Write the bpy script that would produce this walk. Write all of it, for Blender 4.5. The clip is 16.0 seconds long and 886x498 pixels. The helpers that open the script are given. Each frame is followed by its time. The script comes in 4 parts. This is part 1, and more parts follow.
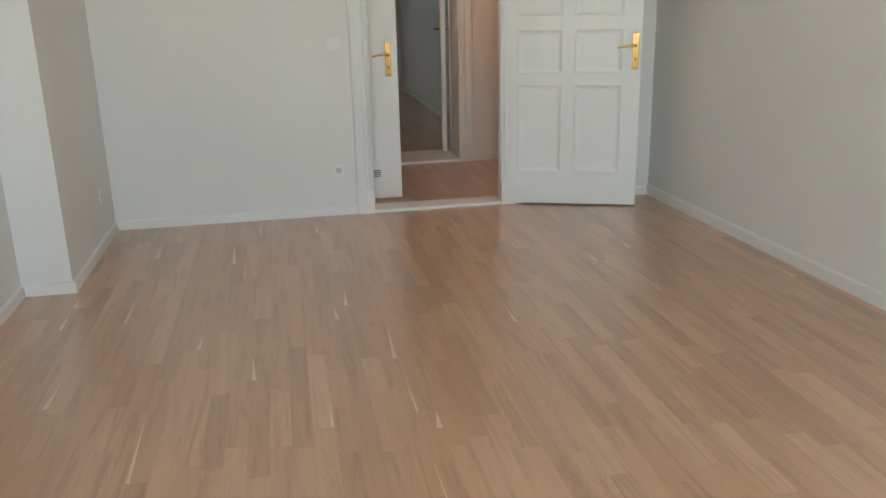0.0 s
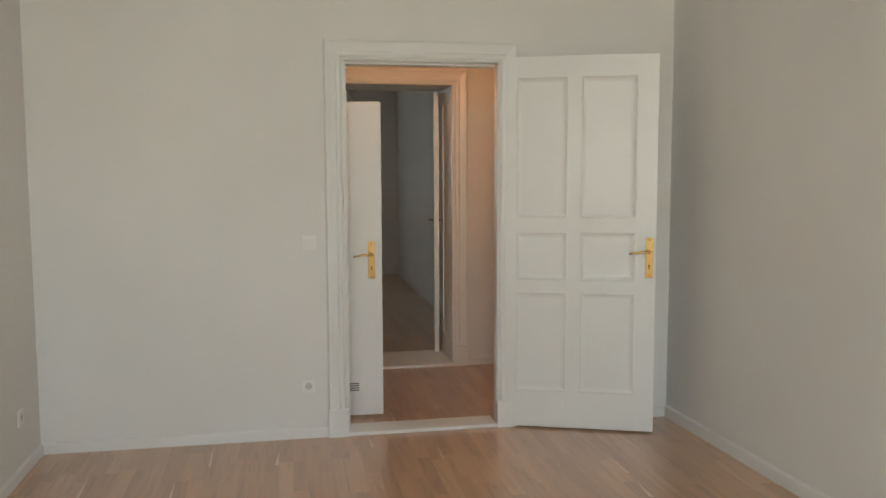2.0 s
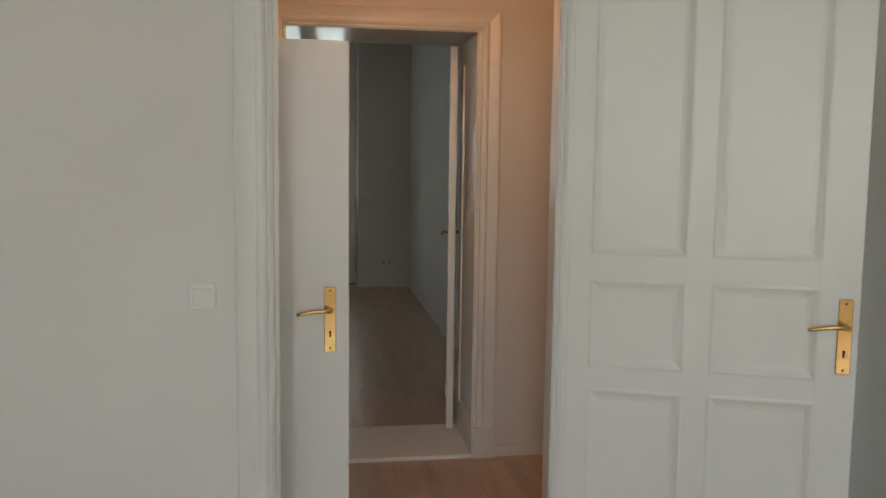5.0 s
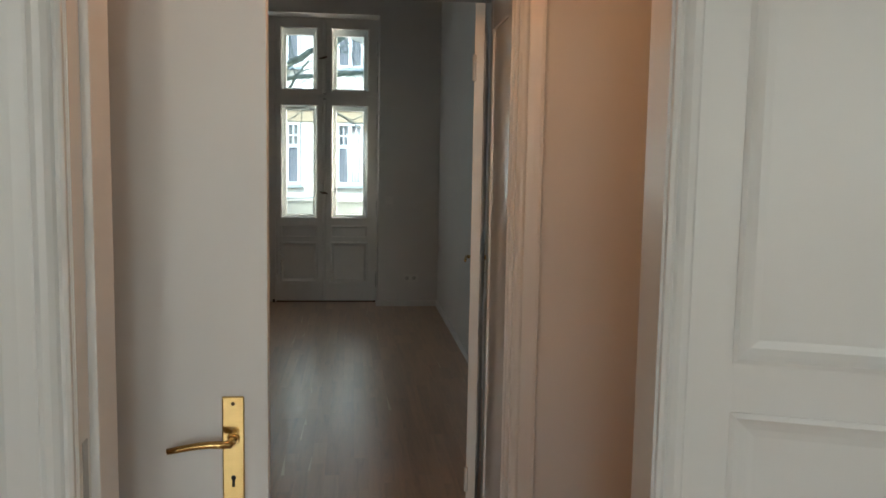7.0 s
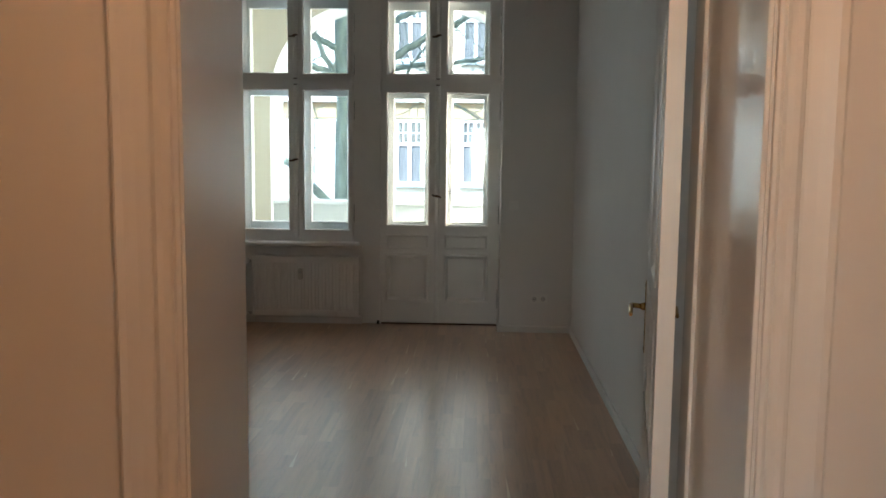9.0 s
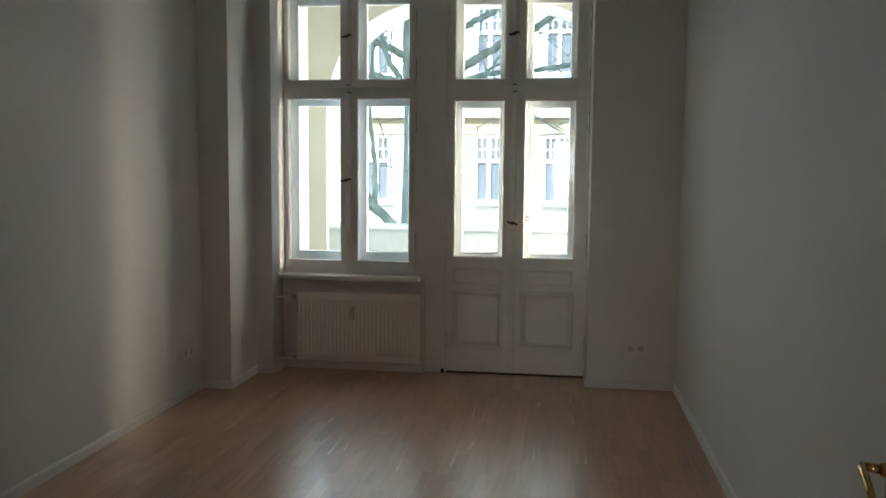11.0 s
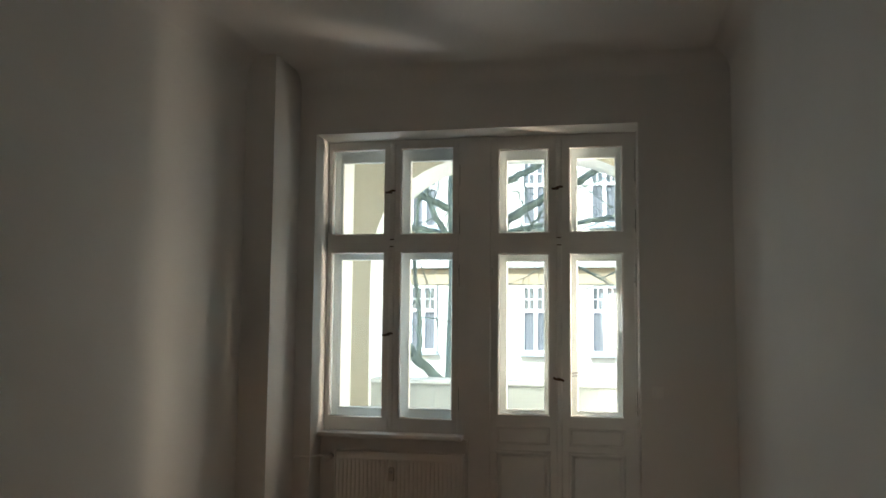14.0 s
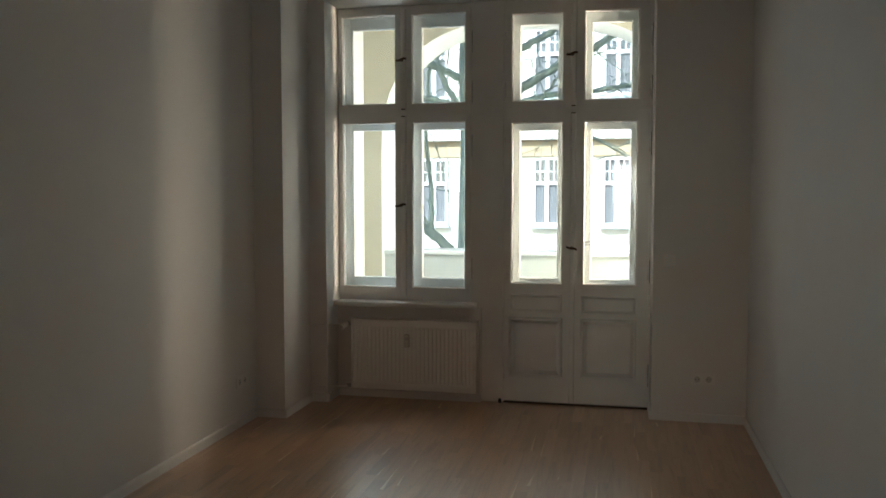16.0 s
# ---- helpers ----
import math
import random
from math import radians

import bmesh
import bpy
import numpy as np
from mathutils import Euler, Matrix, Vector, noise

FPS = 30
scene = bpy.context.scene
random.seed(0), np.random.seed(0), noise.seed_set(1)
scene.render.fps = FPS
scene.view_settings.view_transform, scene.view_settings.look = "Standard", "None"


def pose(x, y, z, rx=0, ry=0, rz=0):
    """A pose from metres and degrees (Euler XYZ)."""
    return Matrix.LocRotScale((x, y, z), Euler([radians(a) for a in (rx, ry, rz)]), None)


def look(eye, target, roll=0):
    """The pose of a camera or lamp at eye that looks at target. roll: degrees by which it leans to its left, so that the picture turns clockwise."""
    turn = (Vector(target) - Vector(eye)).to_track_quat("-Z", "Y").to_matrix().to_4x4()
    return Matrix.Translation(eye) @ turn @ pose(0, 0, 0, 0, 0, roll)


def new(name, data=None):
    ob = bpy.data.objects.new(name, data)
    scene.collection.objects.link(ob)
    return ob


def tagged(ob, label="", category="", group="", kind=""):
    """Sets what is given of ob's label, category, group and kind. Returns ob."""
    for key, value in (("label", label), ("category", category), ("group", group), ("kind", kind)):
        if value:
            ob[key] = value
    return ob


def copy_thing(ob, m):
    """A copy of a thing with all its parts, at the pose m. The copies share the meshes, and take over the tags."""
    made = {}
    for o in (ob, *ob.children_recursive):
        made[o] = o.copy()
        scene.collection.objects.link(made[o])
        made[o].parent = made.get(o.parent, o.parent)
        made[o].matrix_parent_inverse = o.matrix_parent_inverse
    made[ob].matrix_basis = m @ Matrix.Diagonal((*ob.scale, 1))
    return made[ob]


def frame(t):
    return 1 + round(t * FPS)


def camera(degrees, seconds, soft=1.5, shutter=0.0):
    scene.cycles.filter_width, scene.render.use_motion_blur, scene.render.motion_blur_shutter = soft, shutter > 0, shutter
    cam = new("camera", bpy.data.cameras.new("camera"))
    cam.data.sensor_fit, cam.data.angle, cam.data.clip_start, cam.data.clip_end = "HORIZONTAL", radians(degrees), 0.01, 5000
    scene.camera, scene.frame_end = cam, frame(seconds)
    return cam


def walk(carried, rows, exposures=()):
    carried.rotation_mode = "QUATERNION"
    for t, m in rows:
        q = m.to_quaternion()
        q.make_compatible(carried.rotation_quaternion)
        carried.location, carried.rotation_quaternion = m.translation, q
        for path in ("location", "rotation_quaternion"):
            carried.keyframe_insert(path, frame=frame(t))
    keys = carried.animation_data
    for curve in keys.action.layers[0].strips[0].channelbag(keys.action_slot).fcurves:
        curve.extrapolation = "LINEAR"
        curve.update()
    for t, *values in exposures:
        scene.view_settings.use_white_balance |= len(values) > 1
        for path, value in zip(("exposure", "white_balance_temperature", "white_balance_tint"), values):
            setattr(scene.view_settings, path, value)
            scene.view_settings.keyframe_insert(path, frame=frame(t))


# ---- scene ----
cam = camera(56.1, 16.0, soft=1.6)
PATH = [
    (0, (-0.562, -5.497, 1.411), (-0.209, -3.618, 0.826), -1.3),
    (0.5, (-0.555, -5.412, 1.44), (-0.201, -3.495, 0.992), -1.1),
    (1, (-0.499, -5.282, 1.479), (-0.146, -3.341, 1.149), -0.7),
    (1.5, (-0.418, -5.016, 1.513), (-0.048, -3.062, 1.304), -0.4),
    (2, (-0.338, -4.759, 1.525), (0.033, -2.802, 1.342), -0.2),
    (2.5, (-0.258, -4.41, 1.532), (0.102, -2.452, 1.343), -0.2),
    (3, (-0.155, -4.075, 1.52), (0.2, -2.116, 1.328), 0.0),
    (3.5, (-0.053, -3.708, 1.529), (0.291, -1.748, 1.328), 0.2),
    (4, (-0.008, -3.313, 1.526), (0.318, -1.351, 1.322), 0.5),
    (6.5, (0.358, -1.589, 1.575), (0.638, 0.381, 1.367), 1.0),
    (7, (0.405, -1.258, 1.562), (0.621, 0.719, 1.354), 1.0),
    (7.5, (0.408, -0.867, 1.574), (0.557, 1.116, 1.361), 1.2),
    (8, (0.423, -0.483, 1.551), (0.504, 1.504, 1.333), 1.1),
    (8.5, (0.462, -0.105, 1.54), (0.448, 1.884, 1.329), 0.8),
    (9, (0.489, 0.239, 1.547), (0.402, 2.226, 1.332), 0.6),
    (11.5, (0.466, 1.587, 1.583), (0.144, 3.556, 1.441), 0.5),
    (12, (0.464, 1.625, 1.601), (0.107, 3.591, 1.516), 0.5),
    (12.5, (0.463, 1.619, 1.616), (0.092, 3.584, 1.621), 0.6),
    (13, (0.463, 1.614, 1.616), (0.085, 3.575, 1.727), 0.6),
    (13.5, (0.477, 1.615, 1.622), (0.09, 3.569, 1.798), 0.6),
    (14, (0.482, 1.589, 1.615), (0.085, 3.542, 1.793), 0.5),
    (14.5, (0.472, 1.579, 1.608), (0.067, 3.532, 1.746), 0.5),
    (15, (0.466, 1.572, 1.606), (0.052, 3.528, 1.662), 0.3),
    (15.5, (0.463, 1.584, 1.588), (0.045, 3.54, 1.552), 0.1),
    (16, (0.457, 1.603, 1.587), (0.037, 3.554, 1.463), 0.0),
]
walk(cam, [(t, look(eye, target, roll)) for t, eye, target, roll in PATH], exposures=[(0.0, 2.55, 6250, 9), (1.5, 2.42, 6600, 10), (2.5, 2.37, 6850, 11), (3.5, 2.29, 6500, 10), (7.0, 2.1, 6450, 10), (7.5, 2.44, 6400, 10), (8.0, 2.62, 6400, 10), (8.5, 2.7, 6400, 10), (9.0, 2.66, 6450, 11), (11.5, 2.64, 6500, 11), (12.5, 2.32, 6850, 12), (14.0, 2.36, 6950, 12), (15.0, 2.4, 7000, 12), (16.0, 2.4, 7000, 12)])

# ---- world and light ----
world = bpy.data.worlds.new("world")
scene.world = world
world.use_nodes = True
wn = world.node_tree.nodes
wl = world.node_tree.links
sky = wn.new("ShaderNodeTexSky")
sky.sky_type = "NISHITA"
sky.sun_disc = False
sky.sun_elevation = radians(39)
sky.sun_rotation = radians(200)
wl.new(sky.outputs["Color"], wn["Background"].inputs["Color"])
wn["Background"].inputs["Strength"].default_value = 0.135

sun_data = bpy.data.lights.new("sun", "SUN")
sun_data.energy = 2.4
sun_data.angle = radians(0.6)
sun_data.color = (1.0, 0.99, 0.97)
sun = new("sun", sun_data)
sun.matrix_world = look((-6, -16, 14), (0, 0, 0))


def area_light(name, m, w, h, watts, color):
    d = bpy.data.lights.new(name, "AREA")
    d.shape, d.size, d.size_y, d.energy, d.color = "RECTANGLE", w, h, watts, color
    ob = new(name, d)
    ob.matrix_world = m
    return ob


# daylight through the window openings
area_light("sky_light_rear_window", look((-1.0, -7.42, 1.95), (-1.0, 0, 1.2)), 1.0, 2.0, 7.2, (0.86, 0.96, 0.955))
area_light("sky_light_rear_window_b", look((0.7, -7.42, 1.95), (0.7, 0, 1.2)), 1.0, 2.0, 7.2, (0.86, 0.96, 0.955))

# fill lamps added out of view in the loggia to brighten the front room
area_light("fill_light_loggia_arch", look((0.88, 9.40, 1.75), (-2.1, 6.6, 1.2)), 0.32, 1.2, 3.2, (1.0, 0.92, 0.80))
area_light("fill_light_loggia_east", look((1.69, 8.87, 1.75), (-2.1, 6.6, 1.0)), 0.48, 1.2, 36, (1.0, 0.87, 0.70))
area_light("fill_light_loggia_west", look((-2.01, 8.52, 1.65), (1.3, 6.6, 1.2)), 0.64, 1.0, 5.5, (0.74, 0.90, 1.0))

# ---- materials ----


def material(name):
    m = bpy.data.materials.new(name)
    m.use_nodes = True
    t = m.node_tree
    return m, t, t.nodes["Principled BSDF"], t.links


def noise_node(t, scale, detail=4.0, rough=0.55, coord="Object", stretch=None):
    c = t.nodes.new("ShaderNodeTexCoord")
    n = t.nodes.new("ShaderNodeTexNoise")
    n.inputs["Scale"].default_value, n.inputs["Detail"].default_value, n.inputs["Roughness"].default_value = scale, detail, rough
    if stretch:
        mp = t.nodes.new("ShaderNodeMapping")
        mp.inputs["Scale"].default_value = stretch
        t.links.new(c.outputs[coord], mp.inputs["Vector"])
        t.links.new(mp.outputs["Vector"], n.inputs["Vector"])
    else:
        t.links.new(c.outputs[coord], n.inputs["Vector"])
    return n


def ramp(t, fac, stops):
    r = t.nodes.new("ShaderNodeValToRGB")
    e = r.color_ramp.elements
    e[0].position, e[0].color = stops[0][0], (*stops[0][1], 1)
    e[1].position, e[1].color = stops[-1][0], (*stops[-1][1], 1)
    for p, c in stops[1:-1]:
        k = e.new(p)
        k.color = (*c, 1)
    t.links.new(fac, r.inputs["Fac"])
    return r


def bump(t, bsdf, height, strength, distance):
    b = t.nodes.new("ShaderNodeBump")
    b.inputs["Strength"].default_value, b.inputs["Distance"].default_value = strength, distance
    t.links.new(height, b.inputs["Height"])
    t.links.new(b.outputs["Normal"], bsdf.inputs["Normal"])


def painted(name, color, rough, grain=220.0, depth=0.0006, vary=0.04, blotch=1.3, coord="Object", strength=0.5, stretch=None):
    """Paint with a fine surface relief and slow tone changes."""
    m, t, b, l = material(name)
    big = noise_node(t, blotch, 3, coord=coord)
    lo, hi = tuple(c * (1 - vary) for c in color), tuple(min(1, c * (1 + vary * 0.6)) for c in color)
    r = ramp(t, big.outputs["Fac"], [(0.3, lo), (0.7, hi)])
    l.new(r.outputs["Color"], b.inputs["Base Color"])
    fine = noise_node(t, grain, 5, coord=coord, stretch=stretch)
    bump(t, b, fine.outputs["Fac"], strength, depth)
    rr = t.nodes.new("ShaderNodeMapRange")
    rr.inputs["To Min"].default_value, rr.inputs["To Max"].default_value = rough * 0.85, min(1, rough * 1.15)
    l.new(big.outputs["Fac"], rr.inputs["Value"])
    l.new(rr.outputs["Result"], b.inputs["Roughness"])
    return m


WALL = painted("white_wall_paint", (0.79, 0.78, 0.755), 0.85, grain=95, depth=0.0012, vary=0.045, blotch=0.9, strength=0.25)
CEIL = painted("white_ceiling_paint", (0.80, 0.79, 0.775), 0.9, grain=60, depth=0.0012, vary=0.03)
GLOSS = painted("white_lacquer", (0.79, 0.795, 0.775), 0.33, grain=1, depth=0.0006, vary=0.02, blotch=2.2, strength=0.35, stretch=(130, 130, 5))
LINING = painted("white_lacquer_lining", (0.79, 0.795, 0.775), 0.13, grain=1, depth=0.0008, vary=0.02, blotch=2.0, strength=0.35, stretch=(60, 60, 4))
SATIN = painted("white_satin_paint", (0.80, 0.79, 0.77), 0.4, grain=60, depth=0.0006, vary=0.03)
WINDOW_PAINT = painted("white_window_paint", (0.80, 0.79, 0.765), 0.35, grain=40, depth=0.0008, vary=0.05, blotch=3)
PLASTIC = painted("white_plastic", (0.82, 0.81, 0.78), 0.3, grain=300, depth=0.0001, vary=0.01)
ENAMEL = painted("white_radiator_enamel", (0.8, 0.79, 0.76), 0.32, grain=120, depth=0.0002, vary=0.02)
# cream darkened: the shade on the arch wall's inner face is in the colour
PLASTER_OUT = painted("shaded_cream_loggia_render", (0.42, 0.37, 0.285), 0.9, grain=140, depth=0.003, vary=0.07, blotch=1.5)
PARAPET = painted("grey_parapet_render", (0.46, 0.46, 0.43), 0.9, grain=150, depth=0.003, vary=0.08)
STONE = painted("pale_coping_stone", (0.62, 0.62, 0.60), 0.8, grain=120, depth=0.002, vary=0.06)
FACADE = painted("pale_cream_facade_render", (0.74, 0.70, 0.61), 0.9, grain=30, depth=0.004, vary=0.05, blotch=0.4)
FRIEZE = painted("tan_frieze_render", (0.40, 0.31, 0.20), 0.9, grain=60, depth=0.003, vary=0.07, blotch=0.8)
FACADE_TRIM = painted("white_facade_stucco", (0.78, 0.775, 0.755), 0.85, grain=30, depth=0.003, vary=0.04)
# curtain darkened; the shade behind the glass is in its colour
CURTAIN = painted("shaded_curtain", (0.15, 0.155, 0.165), 0.9, grain=40, depth=0.002, vary=0.15, blotch=5)
DARK = painted("dark_gap", (0.03, 0.028, 0.026), 0.8, vary=0.1)
ZINC = painted("blue_grey_zinc_sill", (0.33, 0.38, 0.40), 0.5, grain=40, depth=0.001, vary=0.1)
CONCRETE = painted("grey_balcony_floor", (0.38, 0.37, 0.35), 0.9, grain=60, depth=0.003, vary=0.15)
ASPHALT = painted("asphalt", (0.06, 0.06, 0.06), 0.9, grain=80, depth=0.004, vary=0.3)


def metal(name, color, rough, metallic=1.0):
    m, t, b, l = material(name)
    n = noise_node(t, 40, 4)
    r = ramp(t, n.outputs["Fac"], [(0.3, tuple(c * 0.8 for c in color)), (0.75, color)])
    l.new(r.outputs["Color"], b.inputs["Base Color"])
    b.inputs["Metallic"].default_value = metallic
    rr = t.nodes.new("ShaderNodeMapRange")
    rr.inputs["To Min"].default_value, rr.inputs["To Max"].default_value = rough * 0.7, rough * 1.4
    l.new(n.outputs["Fac"], rr.inputs["Value"])
    l.new(rr.outputs["Result"], b.inputs["Roughness"])
    return m


BRASS = metal("polished_brass", (0.68, 0.46, 0.18), 0.16)
BRONZE = metal("dark_bronze", (0.10, 0.065, 0.04), 0.35)
STEEL = metal("grey_steel", (0.5, 0.5, 0.5), 0.3)

GLASS, gt, gb, gl = material("window_glass")
g_clear = gt.nodes.new("ShaderNodeBsdfTransparent")
g_clear.inputs["Color"].default_value = (0.91, 0.962, 0.982, 1)
g_gloss = gt.nodes.new("ShaderNodeBsdfGlossy")
g_gloss.inputs["Roughness"].default_value = 0.01
g_fres = gt.nodes.new("ShaderNodeFresnel")
g_fres.inputs["IOR"].default_value = 1.5
g_mix = gt.nodes.new("ShaderNodeMixShader")
gl.new(g_fres.outputs["Fac"], g_mix.inputs["Fac"])
gl.new(g_clear.outputs["BSDF"], g_mix.inputs[1])
gl.new(g_gloss.outputs["BSDF"], g_mix.inputs[2])
gl.new(g_mix.outputs["Shader"], gt.nodes["Material Output"].inputs["Surface"])

FAR_GLASS, ft, fb, fl = material("far_window_glass")
fb.inputs["Base Color"].default_value = (0.10, 0.11, 0.115, 1)
fb.inputs["Roughness"].default_value = 0.06
fn = noise_node(ft, 1.2, 2)
bump(ft, fb, fn.outputs["Fac"], 0.1, 0.02)


def oak():
    """Oiled oak strips: each strip has its own tone, with long grain and pores."""
    m, t, b, l = material("oiled_oak_parquet")
    info, geo = t.nodes.new("ShaderNodeObjectInfo"), t.nodes.new("ShaderNodeNewGeometry")
    add, fr = t.nodes.new("ShaderNodeMath"), t.nodes.new("ShaderNodeMath")
    fr.operation = "FRACT"
    l.new(info.outputs["Random"], add.inputs[0])
    l.new(geo.outputs["Random Per Island"], add.inputs[1])
    l.new(add.outputs[0], fr.inputs[0])
    # shift the grain from strip to strip
    wn_ = t.nodes.new("ShaderNodeTexWhiteNoise")
    wn_.noise_dimensions = "1D"
    l.new(fr.outputs[0], wn_.inputs["W"])
    sc = t.nodes.new("ShaderNodeVectorMath")
    sc.operation = "SCALE"
    sc.inputs["Scale"].default_value = 40.0
    l.new(wn_.outputs["Color"], sc.inputs[0])
    va = t.nodes.new("ShaderNodeVectorMath")
    l.new(geo.outputs["Position"], va.inputs[0])
    l.new(sc.outputs["Vector"], va.inputs[1])
    mp = t.nodes.new("ShaderNodeMapping")
    mp.inputs["Scale"].default_value = (26, 1.7, 26)
    l.new(va.outputs["Vector"], mp.inputs["Vector"])
    grain = t.nodes.new("ShaderNodeTexNoise")
    grain.inputs["Scale"].default_value, grain.inputs["Detail"].default_value, grain.inputs["Distortion"].default_value = 1.0, 5.0, 0.9
    l.new(mp.outputs["Vector"], grain.inputs["Vector"])
    mp2 = t.nodes.new("ShaderNodeMapping")
    mp2.inputs["Scale"].default_value = (420, 14, 420)
    l.new(va.outputs["Vector"], mp2.inputs["Vector"])
    pore = t.nodes.new("ShaderNodeTexNoise")
    pore.inputs["Scale"].default_value, pore.inputs["Detail"].default_value = 1.0, 3.0
    l.new(mp2.outputs["Vector"], pore.inputs["Vector"])
    base = ramp(t, fr.outputs[0], [(0.0, (0.475, 0.272, 0.150)), (0.25, (0.53, 0.308, 0.172)), (0.6, (0.57, 0.335, 0.190)), (0.88, (0.605, 0.365, 0.212)), (1.0, (0.64, 0.405, 0.245))])
    gr = ramp(t, grain.outputs["Fac"], [(0.28, (0.72, 0.67, 0.62)), (0.47, (0.96, 0.95, 0.94)), (0.56, (1.0, 1.0, 1.0)), (0.75, (1.08, 1.08, 1.07))])
    mul = t.nodes.new("ShaderNodeMix")
    mul.data_type, mul.blend_type = "RGBA", "MULTIPLY"
    mul.inputs["Factor"].default_value = 0.95
    l.new(base.outputs["Color"], mul.inputs["A"])
    l.new(gr.outputs["Color"], mul.inputs["B"])
    pr = ramp(t, pore.outputs["Fac"], [(0.36, (0.93, 0.92, 0.91)), (0.5, (1, 1, 1))])
    mul2 = t.nodes.new("ShaderNodeMix")
    mul2.data_type, mul2.blend_type = "RGBA", "MULTIPLY"
    mul2.inputs["Factor"].default_value = 0.6
    l.new(mul.outputs["Result"], mul2.inputs["A"])
    l.new(pr.outputs["Color"], mul2.inputs["B"])
    # arched growth rings on part of the strips
    mp3 = t.nodes.new("ShaderNodeMapping")
    mp3.inputs["Scale"].default_value = (17, 1.5, 17)
    l.new(va.outputs["Vector"], mp3.inputs["Vector"])
    ring = t.nodes.new("ShaderNodeTexNoise")
    ring.inputs["Scale"].default_value, ring.inputs["Detail"].default_value = 1.0, 0.6
    l.new(mp3.outputs["Vector"], ring.inputs["Vector"])
    times, wrap = t.nodes.new("ShaderNodeMath"), t.nodes.new("ShaderNodeMath")
    times.operation, wrap.operation = "MULTIPLY", "FRACT"
    times.inputs[1].default_value = 16.0
    l.new(ring.outputs["Fac"], times.inputs[0])
    l.new(times.outputs[0], wrap.inputs[0])
    rr_ = ramp(t, wrap.outputs[0], [(0.0, (0.70, 0.66, 0.62)), (0.28, (1.0, 1.0, 1.0)), (0.85, (1.0, 1.0, 1.0)), (1.0, (0.70, 0.66, 0.62))])
    pick = ramp(t, wn_.outputs["Value"], [(0.5, (0.10, 0.10, 0.10)), (0.85, (0.42, 0.42, 0.42))])
    mul3 = t.nodes.new("ShaderNodeMix")
    mul3.data_type, mul3.blend_type = "RGBA", "MULTIPLY"
    l.new(pick.outputs["Color"], mul3.inputs["Factor"])
    l.new(mul2.outputs["Result"], mul3.inputs["A"])
    l.new(rr_.outputs["Color"], mul3.inputs["B"])
    l.new(mul3.outputs["Result"], b.inputs["Base Color"])
    rr = t.nodes.new("ShaderNodeMapRange")
    rr.inputs["To Min"].default_value, rr.inputs["To Max"].default_value = 0.295, 0.335
    l.new(grain.outputs["Fac"], rr.inputs["Value"])
    l.new(rr.outputs["Result"], b.inputs["Roughness"])
    b.inputs["Specular IOR Level"].default_value = 0.85
    b.inputs["Coat Weight"].default_value = 1.0
    b.inputs["Coat Roughness"].default_value = 0.34
    bump(t, b, pore.outputs["Fac"], 0.06, 0.0003)
    return m


OAK = oak()
SAP = painted("pale_oak_sapwood", (0.78, 0.61, 0.43), 0.32, grain=120, depth=0.0001, vary=0.1, blotch=6)
SAP.node_tree.nodes["Principled BSDF"].inputs["Coat Weight"].default_value = 1.0
SAP.node_tree.nodes["Principled BSDF"].inputs["Coat Roughness"].default_value = 0.34

BARK, bt, bb, bl_ = material("green_grey_bark")
bn = noise_node(bt, 9, 6, 0.65, stretch=(1, 1, 0.35))
br = ramp(bt, bn.outputs["Fac"], [(0.3, (0.15, 0.18, 0.16)), (0.55, (0.30, 0.37, 0.325)), (0.75, (0.42, 0.50, 0.45))])
bl_.new(br.outputs["Color"], bb.inputs["Base Color"])
bb.inputs["Roughness"].default_value = 0.9
bump(bt, bb, bn.outputs["Fac"], 0.8, 0.03)

# ---- building helpers ----


def add_box(bm, x0, x1, y0, y1, z0, z1, bevel=0.0, segments=2):
    xs, ys, zs = sorted((x0, x1)), sorted((y0, y1)), sorted((z0, z1))
    v = [bm.verts.new((x, y, z)) for x in xs for y in ys for z in zs]
    faces = [bm.faces.new([v[i] for i in q]) for q in ((0, 1, 3, 2), (4, 6, 7, 5), (0, 4, 5, 1), (2, 3, 7, 6), (0, 2, 6, 4), (1, 5, 7, 3))]
    if bevel > 0:
        edges = list({e for f in faces for e in f.edges})
        bmesh.ops.bevel(bm, geom=edges, offset=bevel, segments=segments, profile=0.5, affect="EDGES")
    return bm


def add_cyl(bm, a, b, r0, r1=None, n=16, caps=True):
    a, b = Vector(a), Vector(b)
    r1 = r0 if r1 is None else r1
    m = (b - a).to_track_quat("Z", "Y").to_matrix()
    rings = []
    for p, r in ((a, r0), (b, r1)):
        rings.append([bm.verts.new(p + m @ Vector((r * math.cos(2 * math.pi * k / n), r * math.sin(2 * math.pi * k / n), 0))) for k in range(n)])
    for k in range(n):
        f = bm.faces.new((rings[0][k], rings[0][(k + 1) % n], rings[1][(k + 1) % n], rings[1][k]))
        f.smooth = True
    if caps:
        bm.faces.new(rings[0][::-1])
        bm.faces.new(rings[1])
    return bm


